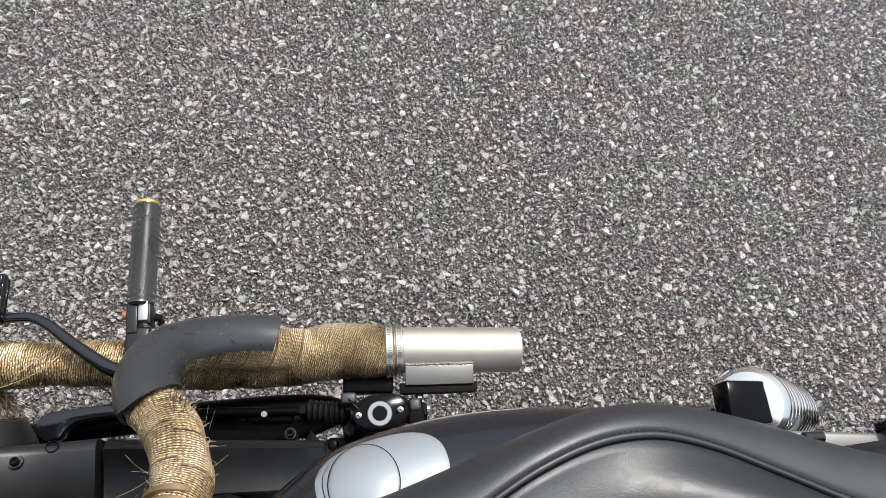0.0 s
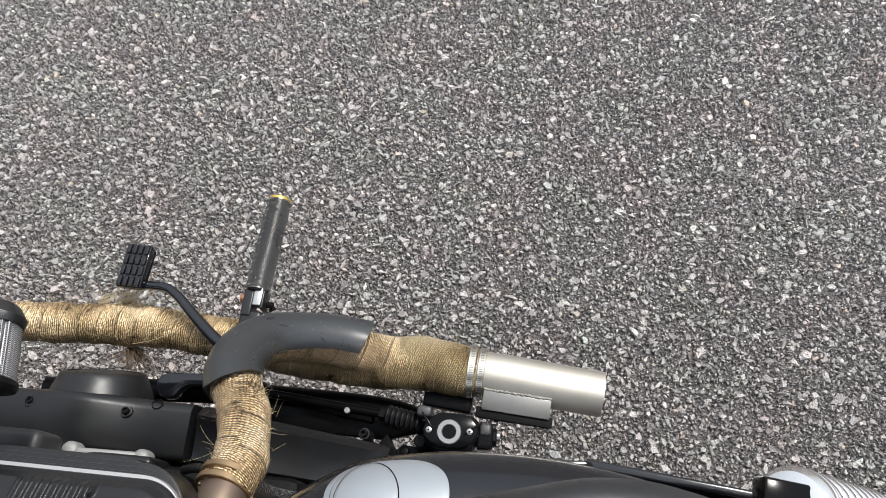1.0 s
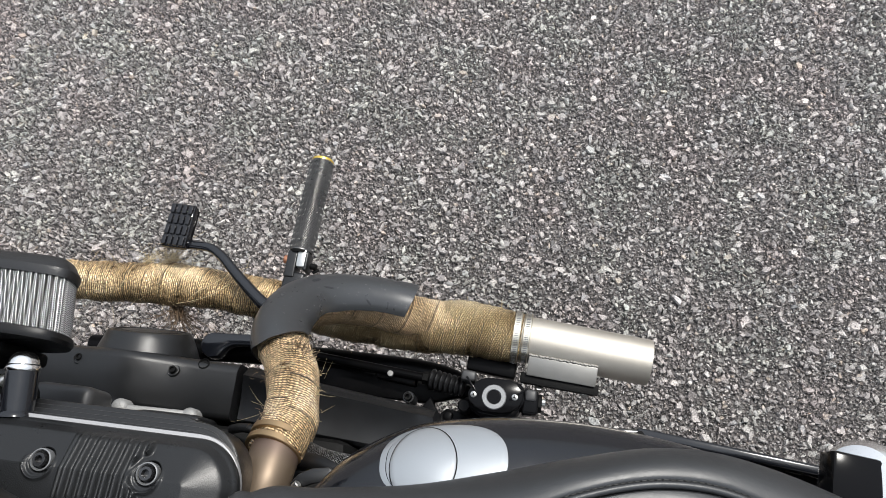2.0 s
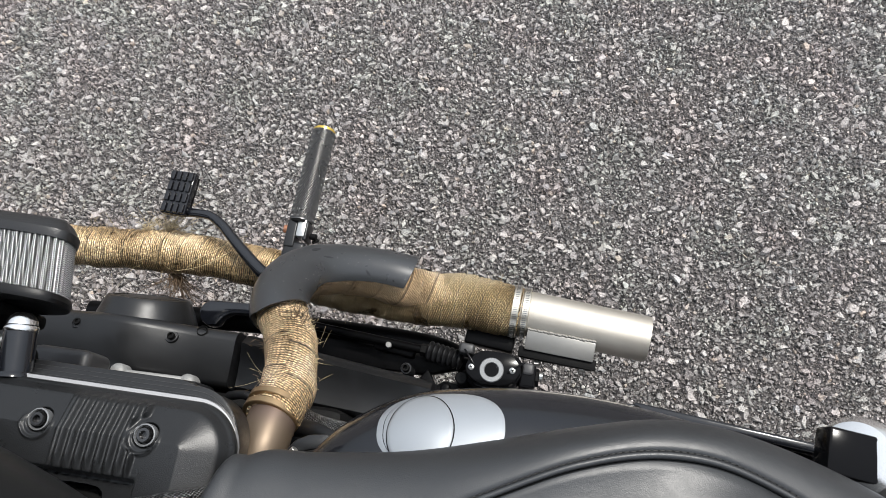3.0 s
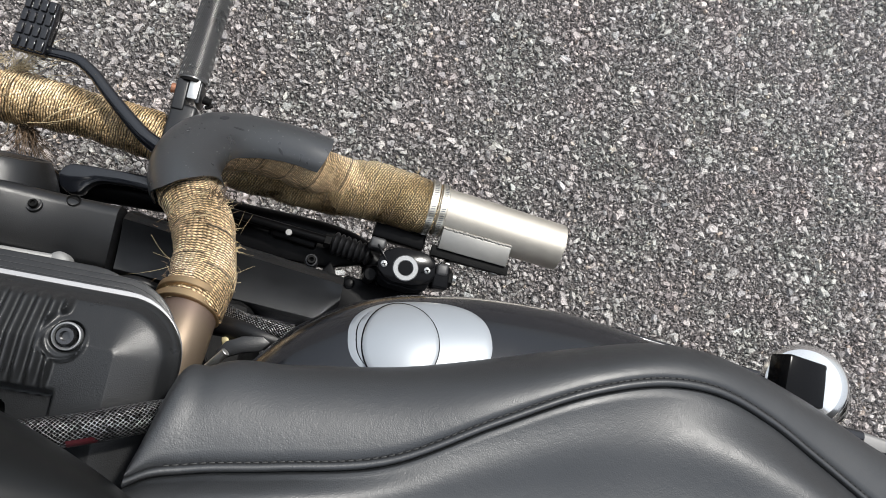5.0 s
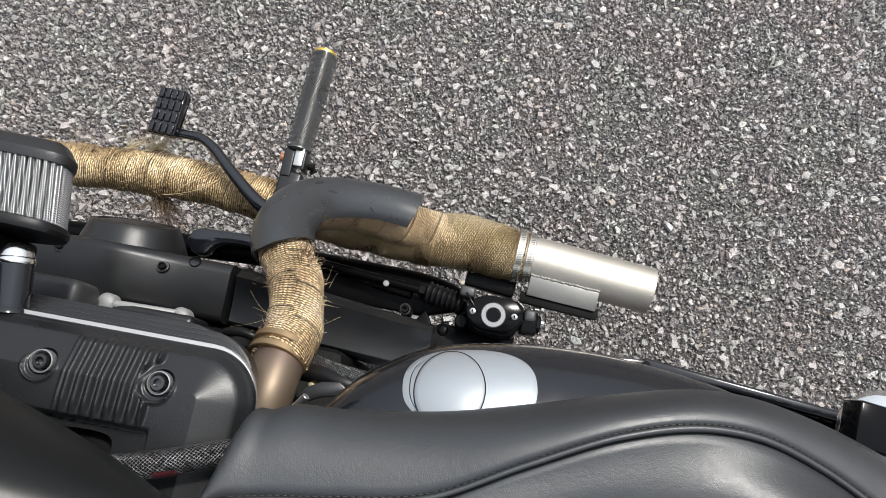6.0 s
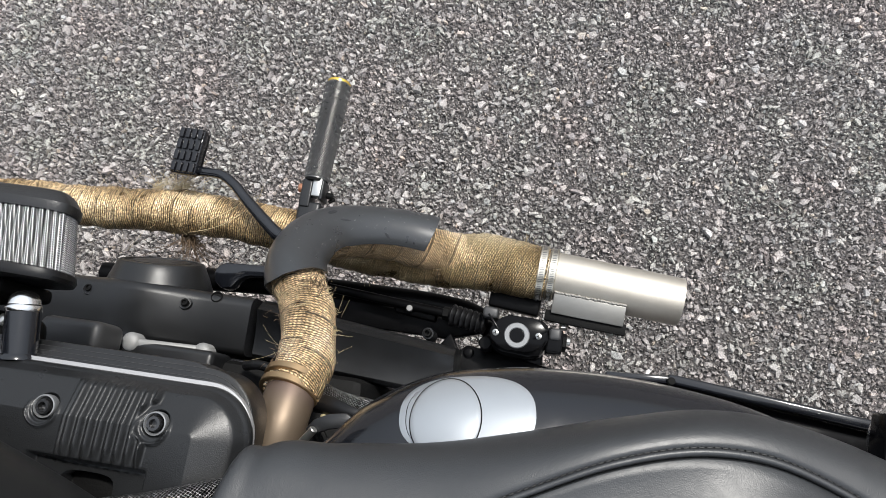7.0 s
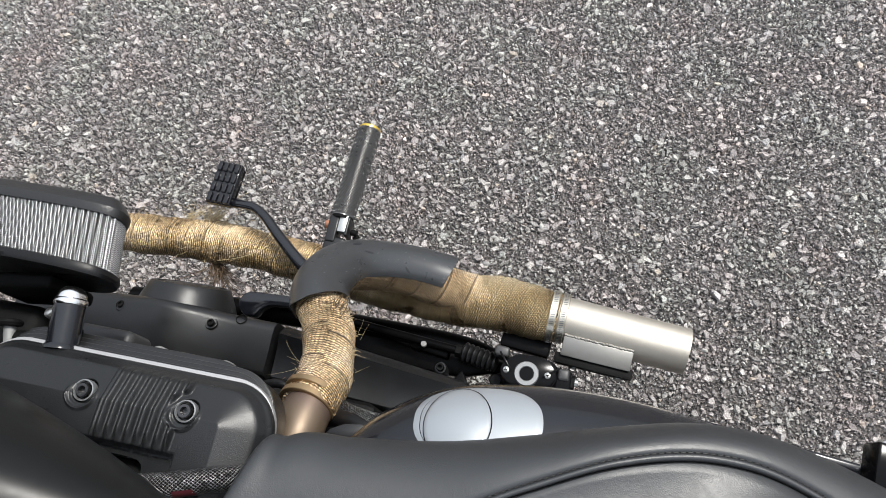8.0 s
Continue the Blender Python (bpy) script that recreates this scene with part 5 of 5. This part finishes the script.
# ---- hoses, lever and small parts ----
oil_hose = own(tube("braided_hose", [(-0.170, -0.235, 0.690), (-0.125, -0.2110, 0.697), (-0.090, -0.1970, 0.698), (-0.060, -0.1885, 0.697), (-0.038, -0.1810, 0.690), (-0.020, -0.1750, 0.676), (0.000, -0.1690, 0.656), (0.020, -0.1620, 0.630)], 0.0080, BRAID, None, "steel-braided oil hose", n=120, seg=28))
tube("red_tracer", [(-0.060, -0.1885, 0.697), (-0.054, -0.1866, 0.696), (-0.048, -0.1845, 0.694)], 0.0081, RED, oil_hose, "dark red tracer showing through the braid", n=24, seg=8, arc=(35, 95))
own(tube("breather_hose", [(-0.060, -0.1020, 0.470), (-0.030, -0.1050, 0.500), (-0.004, -0.1120, 0.520), (0.024, -0.1150, 0.528), (0.060, -0.118, 0.520)], 0.0062, BRAID, None, "thin braided line", n=60, seg=20))
own(tube("vent_hose", [(-0.050, -0.1180, 0.480), (-0.015, -0.1180, 0.515), (0.010, -0.1220, 0.525), (0.045, -0.126, 0.515)], 0.0085, RUBBER, None, "black rubber vent hose", n=50, seg=20))
lever = own(part("choke_lever", prism_bm([(-0.016, -0.138), (-0.010, -0.130), (0.000, -0.1245), (0.014, -0.1220), (0.020, -0.126), (0.014, -0.133), (0.002, -0.136), (-0.010, -0.142)], 0.558, 0.563, 0.0012), SATIN, None, "flat black lever"))
rod("lever_rod", (-0.020, -0.152, 0.560), (-0.008, -0.137, 0.566), 0.0032, STEEL, lever, "bright lever rod", 16)
own(part("brass_fitting", box_bm((0.006, 0.007, 0.010), pose(-0.0150, -0.1290, 0.515, 0, 0, 20), 0.0015), DULLBRASS, None, "small brass fitting"))
own(tube("coil_lead", [(-0.125, -0.094, 0.43), (-0.105, -0.092, 0.445), (-0.085, -0.096, 0.44), (-0.062, -0.103, 0.42)], 0.0046, RUBBER, None, "black ignition lead", n=40, seg=14))


# ---- wheels and fork, under and ahead of the bodywork ----
def wheel(name, x, r, half):
    m = Matrix.Translation((x, MID, r)) @ Matrix.Rotation(radians(-90), 4, "X")
    prof = [(r - 0.075, -half * 0.6), (r - 0.05, -half * 0.95), (r - 0.022, -half), (r - 0.006, -half * 0.7), (r, -half * 0.25), (r, half * 0.25), (r - 0.006, half * 0.7), (r - 0.022, half), (r - 0.05, half * 0.95), (r - 0.075, half * 0.6)]
    tyre = own(lathe(name, prof, RUBBER, m, None, "black rubber tyre on a dark wheel", 72))
    lathe("rim", [(r - 0.075, -half * 0.6), (r - 0.085, 0.0), (r - 0.075, half * 0.6)], GLOSS, m, tyre, "black rim", 72)
    lathe("hub", [(0.0, -half), (0.04, -half), (0.045, 0.0), (0.04, half), (0.0, half)], SATIN, m, tyre, "black hub", 32)
    for k in range(9):
        v = m @ pose(0, 0, 0, 0, 0, 40 * k)
        rod("spoke", v @ Vector((0.035, 0, 0)), v @ Vector((r - 0.08, 0, 0)), 0.009, SATIN, tyre, "", 12)
    return tyre


wheel("rear_wheel", 0.62, 0.320, 0.068)
wheel("front_wheel", -0.90, 0.330, 0.052)
for side in (-1, 1):
    own(tube("fork_leg", [(-0.90, MID + side * 0.095, 0.33), (-0.76, MID + side * 0.095, 0.62), (-0.64, MID + side * 0.095, 0.88)], 0.022, GLOSS, None, "black fork leg", n=20, seg=24))


# ---- chips of the asphalt ----
def chip_shapes(n, lo, hi, seed, rise, s=5):
    """n angular stone chips, s-sided and flat-topped, about the origin: [n, 2 s, 3]."""
    rs = np.random.RandomState(seed)
    r = lo + (hi - lo) * rs.rand(n) ** 1.6
    ang = np.sort(rs.rand(n, s) * 0.75 + np.arange(s)[None], 1) * (2 * math.pi / s)
    rad = r[:, None] * rs.uniform(0.72, 1.25, (n, s))
    flat = rs.uniform(0.32, 0.90, (n, 1))
    turn = rs.rand(n, 1) * 2 * math.pi
    x, y = rad * np.cos(ang), rad * np.sin(ang) * flat
    ca, sa = np.cos(turn), np.sin(turn)
    x, y = ca * x - sa * y, sa * x + ca * y
    inset = rs.uniform(0.55, 0.88, (n, s))
    shift = rs.normal(0, 0.12, (n, 2)) * r[:, None]
    tx, ty = x * inset + shift[:, :1], y * inset + shift[:, 1:]
    tilt = rs.normal(0, 0.62, (n, 2)) * (0.004 / np.maximum(r[:, None], 0.004))
    top = rise * r[:, None] * rs.uniform(0.25, 1.0, (n, 1)) + tilt[:, :1] * tx + tilt[:, 1:] * ty
    low = np.full_like(x, -0.003)
    return np.concatenate([np.stack([x, y, low], -1), np.stack([tx, ty, top], -1)], 1)


def chip_mesh(name, P):
    """Many chips as one mesh: walls and a top each."""
    n, s = len(P), P.shape[1] // 2
    base = (np.arange(n) * 2 * s)[:, None]
    quad = np.array([[k, (k + 1) % s, s + (k + 1) % s, s + k] for k in range(s)]).ravel()
    loops = np.concatenate([base + quad[None], base + np.arange(s, 2 * s)[None]], 1)
    me = bpy.data.meshes.new(name)
    me.vertices.add(n * 2 * s)
    me.vertices.foreach_set("co", P.astype(np.float32).ravel())
    me.loops.add(n * 5 * s)
    me.loops.foreach_set("vertex_index", loops.astype(np.int32).ravel())
    me.polygons.add(n * (s + 1))
    start = (np.arange(n) * 5 * s)[:, None] + 4 * np.arange(s + 1)[None]
    me.polygons.foreach_set("loop_start", start.astype(np.int32).ravel())
    me.polygons.foreach_set("loop_total", np.tile([4] * s + [s], n).astype(np.int32))
    me.update(calc_edges=True)
    return me


def scatter(count, seed):
    """Even but irregular places over the stretch of road beside the motorcycle."""
    rs = np.random.RandomState(seed)
    x0, x1, y0, y1 = -1.45, 1.65, -0.50, 1.30
    step = math.sqrt(2.81 / count)
    gx, gy = np.meshgrid(np.arange(x0, x1, step), np.arange(y0, y1, step), indexing="ij")
    p = np.stack([gx.ravel(), gy.ravel()], 1) + rs.uniform(-0.55, 0.55, (gx.size, 2)) * step
    away = np.hypot(np.maximum(np.abs(p[:, 0] - 0.1) - 1.2, 0), np.maximum(np.abs(p[:, 1] - 0.37) - 0.56, 0))
    under = (p[:, 1] < -0.05) & (np.abs(p[:, 0] + 0.2) < 0.6)
    return p[(rs.rand(len(p)) > (away / 0.30) ** 0.7) & ~under]


def build_chips():
    for count, lo, hi, seed, rise in ((98000, 0.0012, 0.0030, 21, 2.0), (40000, 0.0026, 0.0058, 22, 1.3), (8500, 0.0048, 0.0108, 23, 0.70)):
        at = scatter(count, seed)
        P = chip_shapes(len(at), lo, hi, seed + 50, rise, 4 if hi < 0.004 else 5)
        P[:, :, :2] += at[:, None]
        ob = finish("stone_chips", chip_mesh("stone_chips", P), STONE, ground, smooth=False)
        ob["kind"] = "stuff"
    rs = np.random.RandomState(31)
    at = scatter(110000, 24)
    n = len(at)
    a = rs.rand(n, 1) * 6.28 + np.array([[0.0, 2.09, 4.19]]) + rs.uniform(-0.5, 0.5, (n, 3))
    r = rs.uniform(0.0007, 0.0017, (n, 1)) * rs.uniform(0.7, 1.3, (n, 3))
    base = np.stack([r * np.cos(a) + at[:, :1], r * np.sin(a) + at[:, 1:], np.full((n, 3), -0.001)], -1)
    tip = np.stack([at[:, 0] + rs.normal(0, 0.0006, n), at[:, 1] + rs.normal(0, 0.0006, n), rs.uniform(0.0008, 0.0030, n)], -1)
    P = np.concatenate([base, tip[:, None]], 1)
    me = bpy.data.meshes.new("stone_grit")
    o = (np.arange(n) * 4)[:, None]
    tris = np.concatenate([o + np.array([[0, 1, 3]]), o + np.array([[1, 2, 3]]), o + np.array([[2, 0, 3]])], 1)
    me.vertices.add(n * 4)
    me.vertices.foreach_set("co", P.astype(np.float32).ravel())
    me.loops.add(n * 9)
    me.loops.foreach_set("vertex_index", tris.astype(np.int32).ravel())
    me.polygons.add(n * 3)
    me.polygons.foreach_set("loop_start", (np.arange(n * 3) * 3).astype(np.int32))
    me.polygons.foreach_set("loop_total", np.full(n * 3, 3, np.int32))
    me.update(calc_edges=True)
    grit = finish("stone_grit", me, STONE, ground, smooth=False)
    grit["kind"] = "stuff"
    shapes = []
    for k in range(10):
        shapes.append(chip_mesh("stone", chip_shapes(1, 0.0055, 0.0105, 300 + k, 0.50)))
        shapes[-1].materials.append(LOOSE)
    rs = np.random.RandomState(77)
    for k in range(290):
        ob = new("stone", shapes[k % 10])
        ob.parent = ground
        ob.matrix_basis = pose(rs.uniform(-0.55, 0.95), rs.uniform(0.04, 0.70), 0.0004, 0, 0, rs.uniform(0, 360))


build_chips()
